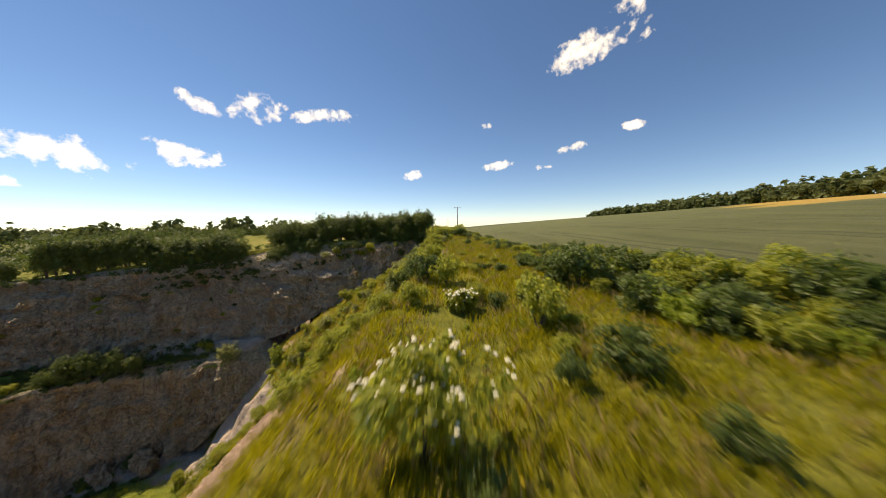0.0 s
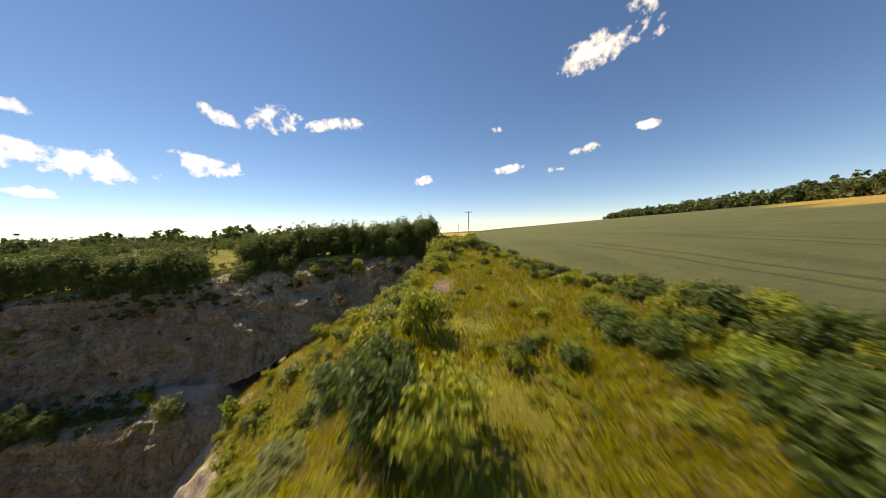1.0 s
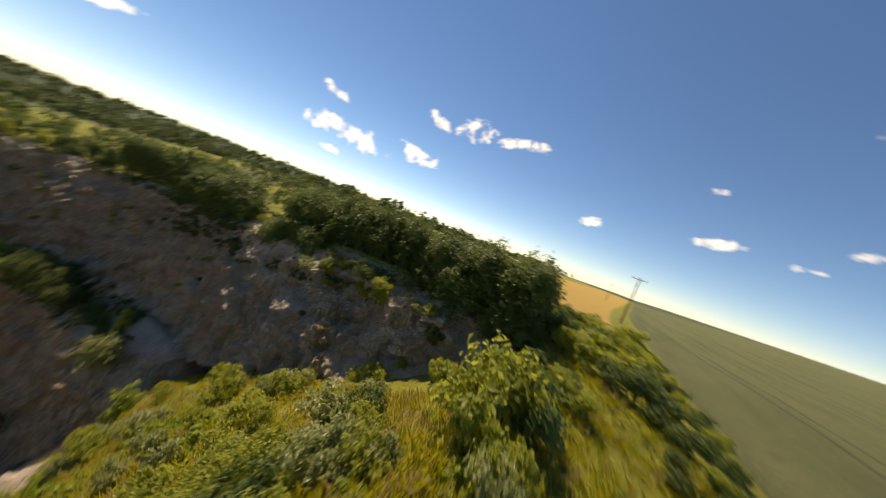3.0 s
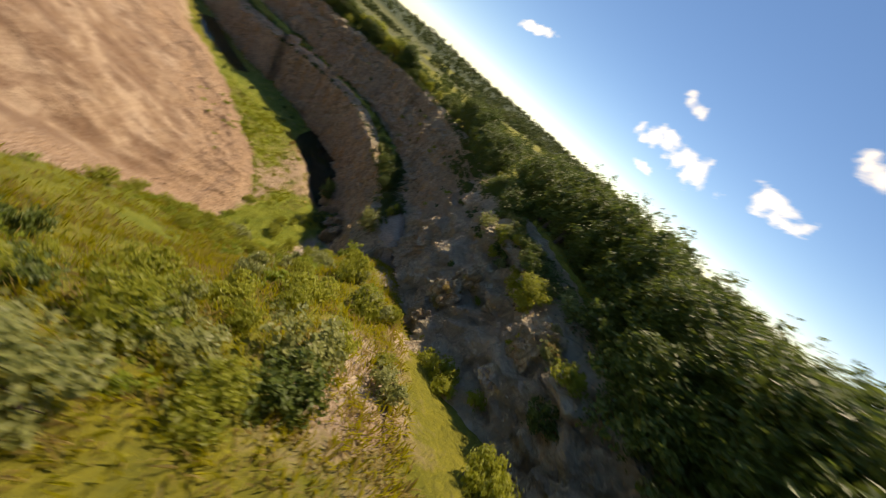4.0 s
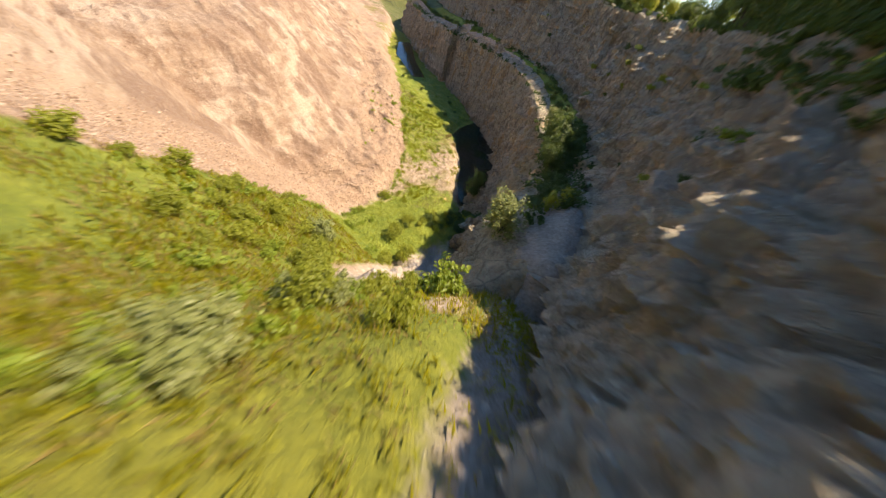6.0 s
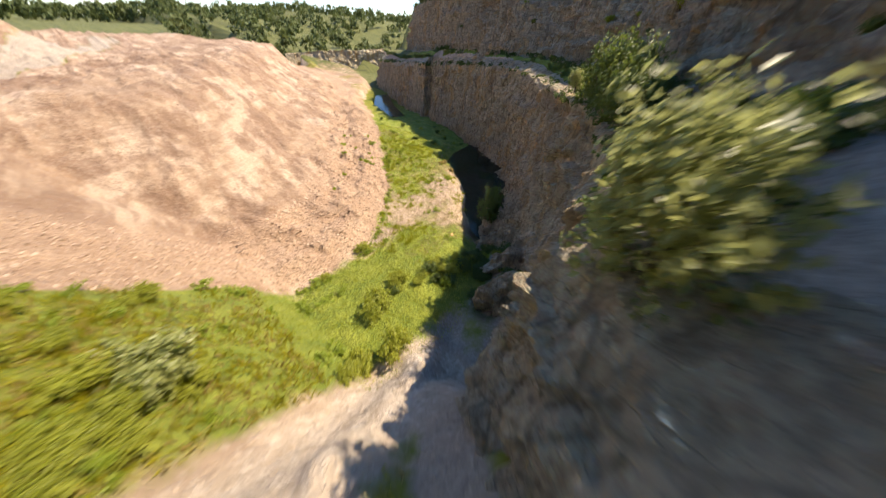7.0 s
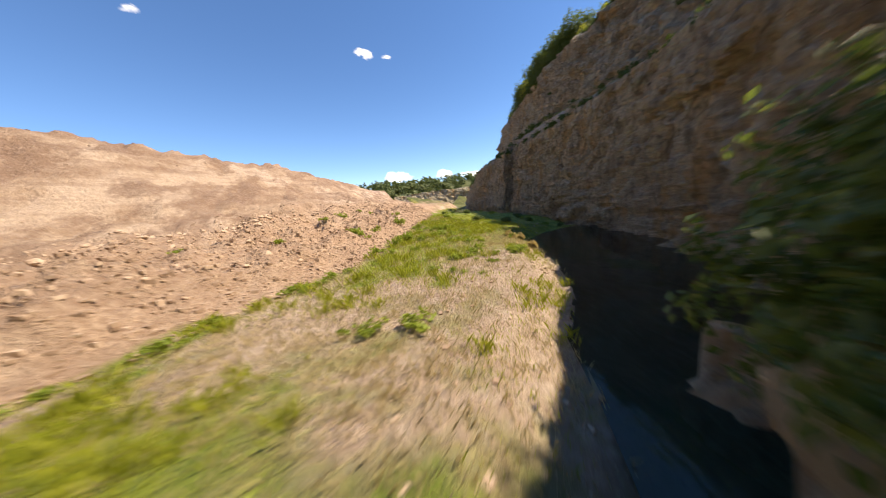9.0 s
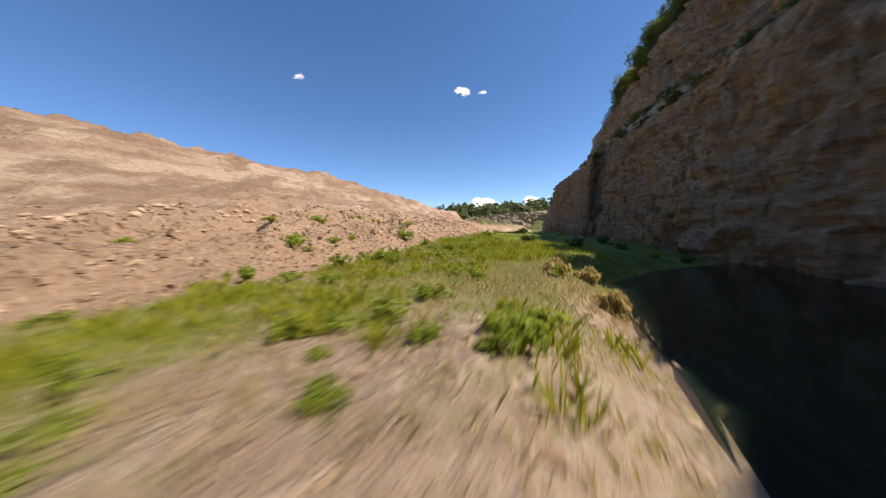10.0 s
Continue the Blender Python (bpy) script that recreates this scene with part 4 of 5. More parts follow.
for i in range(30):
    y = rng.uniform(6, 38)
    grow(rng.choice(("shrub", "low", "low")), float(hedge_x(y)) - rng.uniform(1.0, 3.6), y, rng.uniform(0.25, 0.5), rng, tall=rng.uniform(0.8, 1.2))
for i in range(120):
    x, y = rng.uniform(-3.6, 4.5), rng.uniform(0.5, 36)
    if x < hedge_x(y) - 1.5 and rng.random() < 0.5 + 0.12 * abs(x - 1.5) and not (x < -1.2 and 22.5 < y < 28.5):
        grow(rng.choice(("low", "low", "shrub", "dark")), x, y, rng.uniform(0.22, 0.5), rng, tall=rng.uniform(0.8, 1.4))
# slope below the ridge
n = 0
while n < 150:
    x, y = rng.uniform(-27, -3.6), rng.uniform(-4, 39)
    dens = 0.14 + 0.3 * float(smooth(29, 33, y)) * float(smooth(-5, -9, x)) + 0.35 * float(smooth(-16, -22, x)) + 0.3 * float(fbm(np.array([x * 0.2]), np.array([y * 0.2]), 1.0, 2)[0])
    if (y > 35.5 and x > -13.5 and rng.random() < 0.9) or (y > 31.5 + 0.18 * (x + 30) and x < -18):
        continue
    if inside(MOUND, np.array([x]), np.array([y]))[0] or (-35 < x < -25.5 and 25.2 < y < 31) or rng.random() > dens or y > 41 + 0.1 * x:
        continue
    big = y > 30 and x < -8
    grow(rng.choice(("shrub", "low", "low", "silver") if big else ("shrub", "low", "low", "shrub")), x, y, rng.uniform(0.55, 1.05) if big else rng.uniform(0.4, 0.85), rng, tall=rng.uniform(0.8, 1.2))
    n += 1
# named places: gully, bench, shelf and outcrops
for k, x, y, s, t in (("silver", -9.7, 36.2, 1.25, 0.9), ("shrub", -10.8, 37.0, 0.9, 1.0), ("shrub", -11.6, 38.9, 0.5, 0.8), ("shrub", -14.4, 36.9, 1.0, 1.1), ("shrub", -17.0, 35.4, 1.15, 1.15), ("shrub", -14.8, 38.4, 0.6, 1.2),
                      ("silver", -19.4, 33.0, 1.1, 1.1), ("shrub", -21.6, 31.4, 1.1, 1.0), ("shrub", -22.9, 34.3, 0.75, 1.2), 
                      ("shrub", -23.4, 28.8, 1.2, 1.0), ("silver", -26.4, 22.4, 1.5, 1.0), ("low", -49.0, 14.0, 0.7, 0.8),
                      ("silver", -40.4, 31.2, 0.7, 0.9), ("dark", -43.0, 27.0, 1.1, 0.9), ("dark", -46.4, 24.8, 1.0, 0.9), ("low", -39.6, 23.2, 1.0, 1.0), ("low", -41.6, 22.4, 1.0, 1.0),
                      ("shrub", -34.8, 21.6, 1.2, 0.9), ("shrub", -33.4, 24.6, 1.1, 1.2), ("shrub", -31.8, 24.2, 0.9, 1.0)):
    grow(k, x, y, s, rng, tall=t)
for k, x, y, z, s, t in (("willow", -33.35, 32.25, -19.0, 1.3, 1.0), ("willow", -57.9, 22.7, -19.4, 0.72, 1.0), ("bright_tree", -55.4, 24.6, -19.6, 0.42, 0.95), ("tree", -52.4, 25.9, -19.4, 0.6, 1.0), ("tree", -50.6, 26.7, -19.4, 0.85, 1.2), ("tree", -48.8, 27.6, -19.3, 0.85, 1.15), ("tree", -46.8, 28.6, -19.3, 0.75, 1.15), ("tree", -44.8, 29.6, -19.3, 0.7, 1.0), ("willow", -64.7, 23.1, -18.0, 0.7, 1.2), ("young", -27.3, 33.3, -19.6, 1.4, 1.0), ("shrub", -13.0, 41.5, -8.4, 0.85, 1.4), ("shrub", -13.7, 41.1, -9.1, 0.75, 1.4), ("shrub", -14.9, 40.7, -9.7, 0.6, 1.4), ("shrub", -12.4, 41.9, -8.0, 0.7, 1.2), ("dry", -17.3, 40.4, -8.1, 0.9, 1.0), ("dry", -18.0, 40.6, -7.2, 0.9, 1.0), ("dry", -18.8, 41.3, -6.4, 0.9, 0.9), ("dry", -19.6, 42.1, -5.6, 0.9, 0.9), ("dry", -18.3, 40.9, -6.9, 0.7, 0.9), ("dry", -13.9, 43.8, -3.0, 1.0, 1.0), ("dry", -13.3, 43.7, -3.1, 0.8, 1.0), ("shrub", -37.2, 33.2, -17.6, 0.55, 2.0), ("shrub", -38.8, 33.6, -17.4, 0.6, 1.8), ("tree", -51.5, 19.5, -31.5, 0.84, 1.02), ("dark", -50.2, 20.2, -31.0, 1.15, 1.3), ("dark", -52.6, 19.6, -31.6, 1.0, 1.4), ("dark", -51.8, 19.4, -31.6, 0.8, 1.2)):
    grow(k, x, y, s, rng, z=z, tall=t)
for k, x, z, s, t in (("shrub", -14.1, -4.9, 0.7, 1.0), ("bright_tree", -16.4, -4.2, 0.55, 0.9), ("bright_tree", -17.4, -4.8, 0.42, 0.9), ("shrub", -15.6, -4.4, 0.6, 1.2), ("bright_tree", -18.6, -4.6, 0.4, 0.9), ("silver", -19.8, -5.0, 0.7, 0.9), ("shrub", -21.0, -5.2, 0.6, 1.0), ("silver", -22.9, -4.8, 0.95, 1.0),
                      ("shrub", -12.2, -6.8, 0.5, 1.0), ("dark", -11.0, -4.6, 0.8, 1.0), ("shrub", -18.0, -6.8, 0.35, 0.9), ("dark", -20.4, -7.4, 0.4, 0.8), ("dark", -25.4, -8.6, 0.5, 0.9), ("silver", -13.2, -3.6, 0.6, 1.0), ("shrub", -11.8, -3.2, 0.7, 1.1)):
    cling("wall_upper", k, x, z, s, rng, tall=t)
for i in range(22):
    cling("wall_upper", rng.choice(("dark", "dark", "shrub", "silver")), rng.uniform(-24.0, -15.2), rng.uniform(-4.2, -2.9), rng.uniform(0.45, 0.8), rng, tall=rng.uniform(0.8, 1.3))
for i in range(26):
    cling("wall_upper", rng.choice(("dark", "dark", "low", "shrub")), rng.uniform(-84, -34), rng.uniform(-16, -8), rng.uniform(0.3, 0.75), rng, tall=rng.uniform(0.7, 1.1))
for i in range(26):
    x = rng.uniform(-50, -35)
    by = 32.9 - 0.2 * (-35 - x) + rng.uniform(-1.0, 0.9)
    grow(rng.choice(("dark", "dark", "low")), x, by, rng.uniform(0.45, 0.85), rng, z=float(bench(np.array([x]), np.array([by]))[0]), tall=rng.uniform(0.6, 1.0))
# weeds along the toe of the mound
for i in range(46):
    k = rng.uniform(0, 10)
    a, b = MOUND[1 + int(k)], MOUND[2 + int(k)]
    s = k - int(k)
    grow(rng.choice(("low", "low", "shrub")) if k < 5 else "low", a[0] + s * (b[0] - a[0]) - rng.uniform(-0.4, 0.6), a[1] + s * (b[1] - a[1]) + rng.uniform(-0.1, 0.9), rng.uniform(0.45, 0.9) if k < 5 else rng.uniform(0.3, 0.6), rng, tall=rng.uniform(0.7, 1.0))
# belt of shrubs at the foot of the slope
for i in range(44):
    x, y = rng.uniform(-33, -17), rng.uniform(15.2, 28)
    if not inside(MOUND, np.array([x]), np.array([y]))[0] and not (x < -25 and y > 24.8):
        grow(rng.choice(("shrub", "low", "low")), x, y, rng.uniform(0.6, 1.05), rng, tall=rng.uniform(0.7, 1.0))
# trees along the rim, some of them added only for the shade they cast
f, tp, u = along(UPPER, 1.0)
for i in range(len(u)):
    x, y = tp[i, 0], tp[i, 1]
    if x > -34:
        if -25 < x < -15.5:
            for back in (0.2, 1.1):
                grow(rng.choice(("dark", "dark", "silver")), x - 0.35 * back + rng.uniform(-0.4, 0.4), y + 0.92 * back, rng.uniform(0.7, 1.0), rng, z=float(tp[i, 2]) - 0.2, tall=rng.uniform(0.7, 1.0))
        for back in ((0.9, 2.0, 3.4, 5.2) if x > -15.5 else (1.7, 2.9, 4.2, 5.6) if x > -25 else (0.5, 1.6, 3.3, 5.2)):
            None if x < -33.5 else grow("tree", x - 0.35 * back + rng.uniform(-0.4, 0.4), y + 0.92 * back + rng.uniform(-0.4, 0.4), rng.uniform(0.75, 1.15) * (0.8 if back < 1 else 1.0), rng, tall=rng.uniform(0.85, 1.1), z=tp[i, 2] - 0.5 if back < 1.0 else None) if rng.random() < 0.95 else None
    elif x > -62:
        # crowns enlarged here to lengthen the shadow on the pit floor
        if x < -50:
            for back in (0.4, 1.8):
                grow("tree", x - 0.5 + rng.uniform(-0.4, 0.4), y + back + rng.uniform(-0.3, 0.3), rng.uniform(0.95, 1.2), rng, tall=rng.uniform(0.95, 1.2))
        elif not -38 < x < -28:
            # added tree, placed and sized to shade the ledge below
            grow("tree", x + rng.uniform(-0.5, 0.5), y + rng.uniform(1.0, 1.6), rng.uniform(1.05, 1.2), rng, z=float(tp[i, 2]) - 0.25, tall=1.03)
            grow(rng.choice(("tree", "bright_tree", "shrub")), x - 0.8 + rng.uniform(-0.5, 0.5), y + rng.uniform(0.2, 2.6), rng.uniform(0.85, 1.15), rng, tall=0.72)
    elif y > -48:
        for back in (0.9, 3.4):
            if rng.random() < 0.72:
                grow(rng.choice(("tree", "tree", "bright_tree", "dark")), x - back - rng.uniform(0.0, 1.6), y + rng.uniform(0.0, 1.5), rng.uniform(0.55, 0.8) if x > -78 else rng.uniform(1.0, 1.4), rng, tall=rng.uniform(0.8, 1.1))
far_trees, rim_growth = [], []
for i in range(420):
    x, y = -38 - 90 * rng.random() ** 1.2, rng.uniform(12, 92)
    if not inside(PIT, np.array([x]), np.array([y - 3]))[0] and not -44 < x + 0.5 * (y - 40) < -35:
        far_trees.append((x, y, rise_of(x, y) - 0.2, rng.uniform(1.1, 2.1), rng.uniform(2.2, 4.2)))
for i in range(len(u)):
    x, y = tp[i, 0], tp[i, 1]
    if x < -27:
        for _ in range(3):
            dy = rng.uniform(-0.7, 3.2)
            bx, by = x + rng.uniform(-0.6, 0.4) - (0.8 * dy if y < 20 else 0.0), y + (dy if y >= 20 else 0.2 * dy)
            rim_growth.append((bx, by, max(rise_of(bx, by), tp[i, 2] - 0.5) - 0.1, rng.uniform(0.5, 0.95), rng.uniform(0.7, 1.3)))
for i in range(len(u)):
    if -48 < tp[i, 0] < -20:
        for _ in range(4):
            v = rng.uniform(0.76, 1.02)
            p = f[i] + v * (tp[i] - f[i])
            rim_growth.append((p[0] + rng.uniform(-0.5, 0.5), p[1] - 0.1, p[2] - 0.25, rng.uniform(0.4, 0.8), rng.uniform(0.5, 1.0)))
# bench growth
f, tp, u = along(LOWER, 1.0)
bench_growth = []
for i in range(8, len(u)):
    for _ in range(rng.choice((2, 3, 3, 4))):
        s = rng.uniform(0.0, 4.4)
        bx, by = tp[i, 0] - 0.6 * s, tp[i, 1] + 0.6 * s * (tp[i, 1] > -5)
        bench_growth.append((bx, by, max(rise_of(bx, by), tp[i, 2] - 0.25) - 0.05, rng.uniform(0.5, 0.95), rng.uniform(0.45, 1.0)))
for i in range(150):
    bx = rng.uniform(-60, -38)
    by = float(np.interp(-bx, [35, 45, 54, 62], [33.6, 31.6, 27.6, 22.4])) + rng.uniform(-2.2, 1.8)
    bench_growth.append((bx, by, rise_of(bx, by) - 0.08, rng.uniform(0.55, 1.0), rng.uniform(0.6, 1.2)))
# low weeds over the floor between mound and pool
n = 0
while n < 55:
    x, y = rng.uniform(-64, -30), rng.uniform(-22, 24)
    z = rise_of(x, y)
    if z > -28.6 or z < -32.6 or inside(MOUND, np.array([x]), np.array([y]))[0] or inside(POOL, np.array([x]), np.array([y]))[0] or y > 45 + 0.6 * x + 4:
        continue
    if rng.random() < 0.35 + 0.6 * float(fbm(np.array([x * 0.17]), np.array([y * 0.17]), 9.0, 2)[0]):
        grow("low", x, y, rng.uniform(0.5, 1.1), rng, tall=rng.uniform(0.5, 0.9))
    n += 1
for k, x, y, size, tall in (("low", -55.8, -6.6, 0.9, 1.5), ("low", -56.5, 9.5, 0.75, 1.0), ("low", -53.6, 8.5, 0.7, 0.9), ("low", -54.9, 8.0, 0.6, 0.9), ("low", -48.8, -3.2, 0.6, 0.8), ("dry", -60.2, 7.1, 0.8, 1.9), ("dry", -59.7, 5.4, 0.7, 1.8), ("dry", -61.4, 4.6, 0.7, 1.7),
                            ("dark", -82.6, -13.4, 0.7, 1.1), ("shrub", -83.2, -19.6, 0.7, 1.2), ("dark", -84.4, -23.0, 0.6, 1.1)):
    grow(k, x, y, size, rng, tall=tall)
# rank weeds at the foot of the wall, dark ones mixed in to deepen its shade, and tufts on the dry bank
for i in range(34):
    x = rng.uniform(-46.5, -36.5)
    y = 21.6 - 0.42 * (x + 41.5) + rng.uniform(-0.3, 2.4)
    grow(rng.choice(("shrub", "dark")), x, y, rng.uniform(0.35, 0.7), rng, tall=rng.uniform(0.6, 1.0))
for i in range(18):
    x, y = rng.uniform(-56.5, -50.5), rng.uniform(7.0, 11.4)
    if x > -59.5 + 0.55 * (y - 7.0):
        grow("low", x, y, rng.uniform(0.22, 0.42), rng, tall=rng.uniform(0.7, 1.1))
for x, y in ((-42.4, 4.4), (-45.6, 1.0), (-50.2, -6.0)):
    grow("low", x, y, rng.uniform(0.5, 0.8), rng, tall=0.7)


def elder(x, y, radius, tall, seed):
    """A shrub with flat cream flower heads."""
    g = np.random.default_rng(seed)
    root = plant("flowering_shrub", seed, radius, tall, 1500, 0.2, LEAF_GREEN, lobes=9)
    c, d = lobed(g, 1500, radius * 1.06, tall * 1.04, 0.3, 9, 0.62)
    c, d = c[::10], d[::10]
    c, d = c[d[:, 2] > -0.1], d[d[:, 2] > -0.1]
    verts, faces = [], []
    for p, w in zip(c, d):
        r, k = g.uniform(0.03, 0.065), len(verts)
        verts.append(tuple(p + np.array([0, 0, 0.05])))
        verts += [(p[0] + r * math.cos(q * math.pi / 4), p[1] + r * math.sin(q * math.pi / 4), p[2] + 0.02 * (q % 2)) for q in range(8)]
        faces += [(k, k + 1 + q, k + 1 + (q + 1) % 8) for q in range(8)]
    part("blossom", mesh_of("blossom", verts, faces, FLOWER), root, "flat cream flower heads")
    root.matrix_basis = pose(x, y, rise_of(x, y) - 0.05, 0, 0, 40)
    return tagged(root, "elder shrub with flat cream flower heads on the ridge", "shrub", "shrubs of the pit")


# dark brambles added along the wall foot to deepen the shade there
for i in range(16):
    k = i / 15
    grow(rng.choice(("dark", "dark", "shrub")), -42.5 - 7.0 * k + rng.uniform(-0.8, 0.8), 25.2 - 4.2 * k + rng.uniform(-0.6, 0.9), rng.uniform(0.3, 0.55), rng, tall=rng.uniform(0.7, 1.0))
for i in range(14):
    k = rng.random()
    grow("dark", -39.5 - 7.5 * k + rng.uniform(-0.7, 0.7), 26.2 - 4.8 * k + rng.uniform(-0.7, 1.0), rng.uniform(0.4, 0.65), rng, tall=rng.uniform(0.6, 0.9))
for i in range(30):
    grow("low", rng.uniform(-61, -50), rng.uniform(-9, 5.5), rng.uniform(0.3, 0.6), rng, tall=rng.uniform(1.1, 1.7))
for x, y, s in ((-56.2, 9.8, 0.6), (-55.6, 7.4, 0.55), (-50.5, -1.0, 0.8), (-53.0, 4.0, 0.6), (-57.0, 4.5, 0.5)):
    grow("low", x, y, s, rng, tall=1.0)
for i in range(34):
    x, y = rng.uniform(-75, -64), rng.uniform(-22, 0.5)
    if rise_of(x, y) < -30.4 and line_distance(behind(LOWER, 0.0), np.array([x]), np.array([y]))[0] > 0.8:
        grow(rng.choice(("dark", "low", "low")), x, y, rng.uniform(0.35, 0.7), rng, tall=rng.uniform(0.6, 0.9))
elder(-0.45, 2.75, 1.15, 2.0, 205)
elder(0.1, 9.7, 0.7, 1.1, 206)


def ragwort(x, y):
    """A clump of stalks with small yellow heads."""
    g = np.random.default_rng(8)
    root = new("wildflower")
    sv, sf, hv, hf = [], [], [], []
    for i in range(26):
        px, py, h = g.normal() * 0.1, g.normal() * 0.1, g.uniform(0.35, 0.6)
        k = len(sv)
        sv += [(px * 0.3 - 0.006, py * 0.3, -0.05), (px * 0.3 + 0.006, py * 0.3, -0.05), (px + 0.004, py, h), (px - 0.004, py, h)]
        sf.append((k, k + 1, k + 2, k + 3))
        k = len(hv)
        hv.append((px, py, h + 0.02))
        hv += [(px + 0.035 * math.cos(q * math.pi / 3), py + 0.035 * math.sin(q * math.pi / 3), h) for q in range(6)]
        hf += [(k, k + 1 + q, k + 1 + (q + 1) % 6) for q in range(6)]
    part("stalk_clump", mesh_of("stalk_clump", sv, sf, GRASS), root)
    part("blossom", mesh_of("blossom", hv, hf, YELLOW), root, "small yellow flower heads")
    root.matrix_basis = pose(x, y, rise_of(x, y)) @ Matrix.Diagonal((0.7, 0.7, 0.6, 1))
    return tagged(root, "clump of yellow wildflowers in the meadow grass", "flower")


ragwort(0.9, 2.05)


def grass(name, places, lo, hi, mat, seed, blades, spread, wide, label):
    """Tufts of bent blades over the given places, as one mesh."""
    g = np.random.default_rng(seed)
    c = np.repeat(places, blades, 0)
    n = len(c)
    c[:, :2] += g.normal(size=(n, 2)) * spread
    c[:, 2] = height(c[:, 0], c[:, 1]) - 0.02
    h = g.uniform(lo, hi, n)
    a, lean = g.uniform(0, 2 * np.pi, n), g.uniform(0.15, 0.75, n)
    side = np.stack([-np.sin(a), np.cos(a), 0 * a], 1) * wide
    tip = c + np.stack([np.cos(a) * lean * h, np.sin(a) * lean * h, h], 1)
    mid = c + np.stack([np.cos(a) * lean * h * 0.3, np.sin(a) * lean * h * 0.3, h * 0.6], 1)
    v = np.stack([c - side, c + side, mid + side * 0.7, tip, mid - side * 0.7], 1).reshape(-1, 3)
    f = np.arange(5 * n).reshape(n, 5)
    return tagged(new(name, mesh_of(name, v, f.tolist(), mat, flat=True)), label, "grass", kind="stuff")


def scatter(count, x0, x1, y0, y1, keep, seed):
    g = np.random.default_rng(seed)
    p = np.stack([g.uniform(x0, x1, count), g.uniform(y0, y1, count), np.zeros(count)], 1)
    return p[keep(p[:, 0], p[:, 1], g)]


def on_ridge(x, y, g):
    return (x < hedge_x(y) - 0.3) & ~((np.abs(x + 2.55 - 0.12 * (y - 25.5)) < 0.5) & (np.abs(y - 25.4) < 2.3)) & (x > -5.0) & (g.random(len(x)) < 0.55 + 0.5 * fbm(x * 0.35, y * 0.35, 4.0, 2))


def on_slope(x, y, g):
    return ~inside(MOUND, x, y) & (height(x, y) > -31) & (line_distance([(-26.6, 28.0), (-30.0, 27.2), (-33.6, 27.3)], x, y) > 2.5) & (line_distance([(-27.6, 33.4), (-30.4, 31.0), (-32.6, 29.2), (-37.4, 25.7)], x, y) > 1.0) & (g.random(len(x)) < 0.5 + 0.5 * fbm(x * 0.25, y * 0.25, 14.0, 2)) & (y < 41 + 0.1 * x)


def on_floor(x, y, g):
    z = height(x, y)
    return ~inside(MOUND, x, y) & ~inside(TERRACE, x, y) & ~inside(POOL, x, y) & (z < -28.6) & (z > -32.9) & (y < 49 + 0.6 * x) & (g.random(len(x)) < 0.3 - 0.8 * fbm(x * 0.3, y * 0.3, 6.0, 3) + 0.5 * smooth(12, 16, y) + 0.45 * smooth(5, 1, y) - 0.4 * smooth(6, 2.5, line_distance(BANK[:9], x, y)))


def on_dry_floor(x, y, g):
    z = height(x, y)
    return ~inside(MOUND, x, y) & ~inside(POOL, x, y) & (z < -29.2) & (z > -32.9) & (y < 49 + 0.6 * x) & (g.random(len(x)) < 0.5 + 0.6 * fbm(x * 0.3, y * 0.3, 6.0, 3))


grass("grass", scatter(34000, -5, 14, -4, 46, on_ridge, 1), 0.16, 0.38, GRASS, 1, 5, 0.12, 0.011, "tall green meadow grass on the ridge")
grass("dry_grass", scatter(5000, -5, 14, -4, 46, on_ridge, 2), 0.25, 0.5, GRASS_DRY, 2, 4, 0.10, 0.010, "straw coloured seeding grass on the ridge")
grass("grass", scatter(16000, -30, -3.4, -2, 40, on_slope, 3), 0.22, 0.5, GRASS, 3, 5, 0.14, 0.018, "tall green grass on the pit slope")
grass("dry_grass", scatter(15000, -30, -3.4, -2, 40, on_slope, 4), 0.2, 0.45, GRASS_DRY, 4, 4, 0.14, 0.014, "straw coloured grass on the pit slope")
grass("grass", scatter(32000, -66, -30, -24, 26, on_floor, 5), 0.07, 0.2, GRASS_FRESH, 5, 6, 0.13, 0.007, "short fresh green grass on the pit floor")
grass("dry_grass", scatter(24000, -64, -40, -14, 20, on_dry_floor, 6), 0.06, 0.24, GRASS_PALE, 6, 5, 0.12, 0.006, "dry grass on the pit floor")


def thicket(name, places, mat, leaves, leaf, seed, label):
    """Growth too dense to count: lumpy crowns of leaves down to the ground."""
    g = np.random.default_rng(seed)
    cs, ws, ss = [], [], []
    for x, y, z, r, h in places:
        p, d = lobed(g, leaves, r, h, 0.03 * h, 8, 0.62)
        cs.append(p + np.array([x, y, z]))
        ws.append(d * 0.7 + np.array([0, 0, 0.55]) + g.normal(size=d.shape) * 0.5)
        ss.append(leaf * g.uniform(0.6, 1.35, leaves))
    return tagged(new(name, leaf_mesh(name, np.concatenate(cs), np.concatenate(ws), np.concatenate(ss), mat, g)), label, "thicket", kind="stuff")


thicket("plateau_trees", far_trees, LEAF_DARK, 420, 0.34, 61, "scattered dark green trees on the plateau behind the quarry rim")
thicket("rim_thicket", rim_growth, LEAF_DARK, 320, 0.17, 62, "dark green undergrowth along the quarry rim")
thicket("bench_thicket", bench_growth, LEAF_DARK, 320, 0.15, 63, "dark green brambles along the ledge between the wall tiers")


grass("grass_tufts", scatter(1500, -63, -40, -16, 17, on_floor, 7), 0.14, 0.42, GRASS_FRESH, 7, 34, 0.15, 0.008, "tall tufts of fresh green grass on the pit floor")


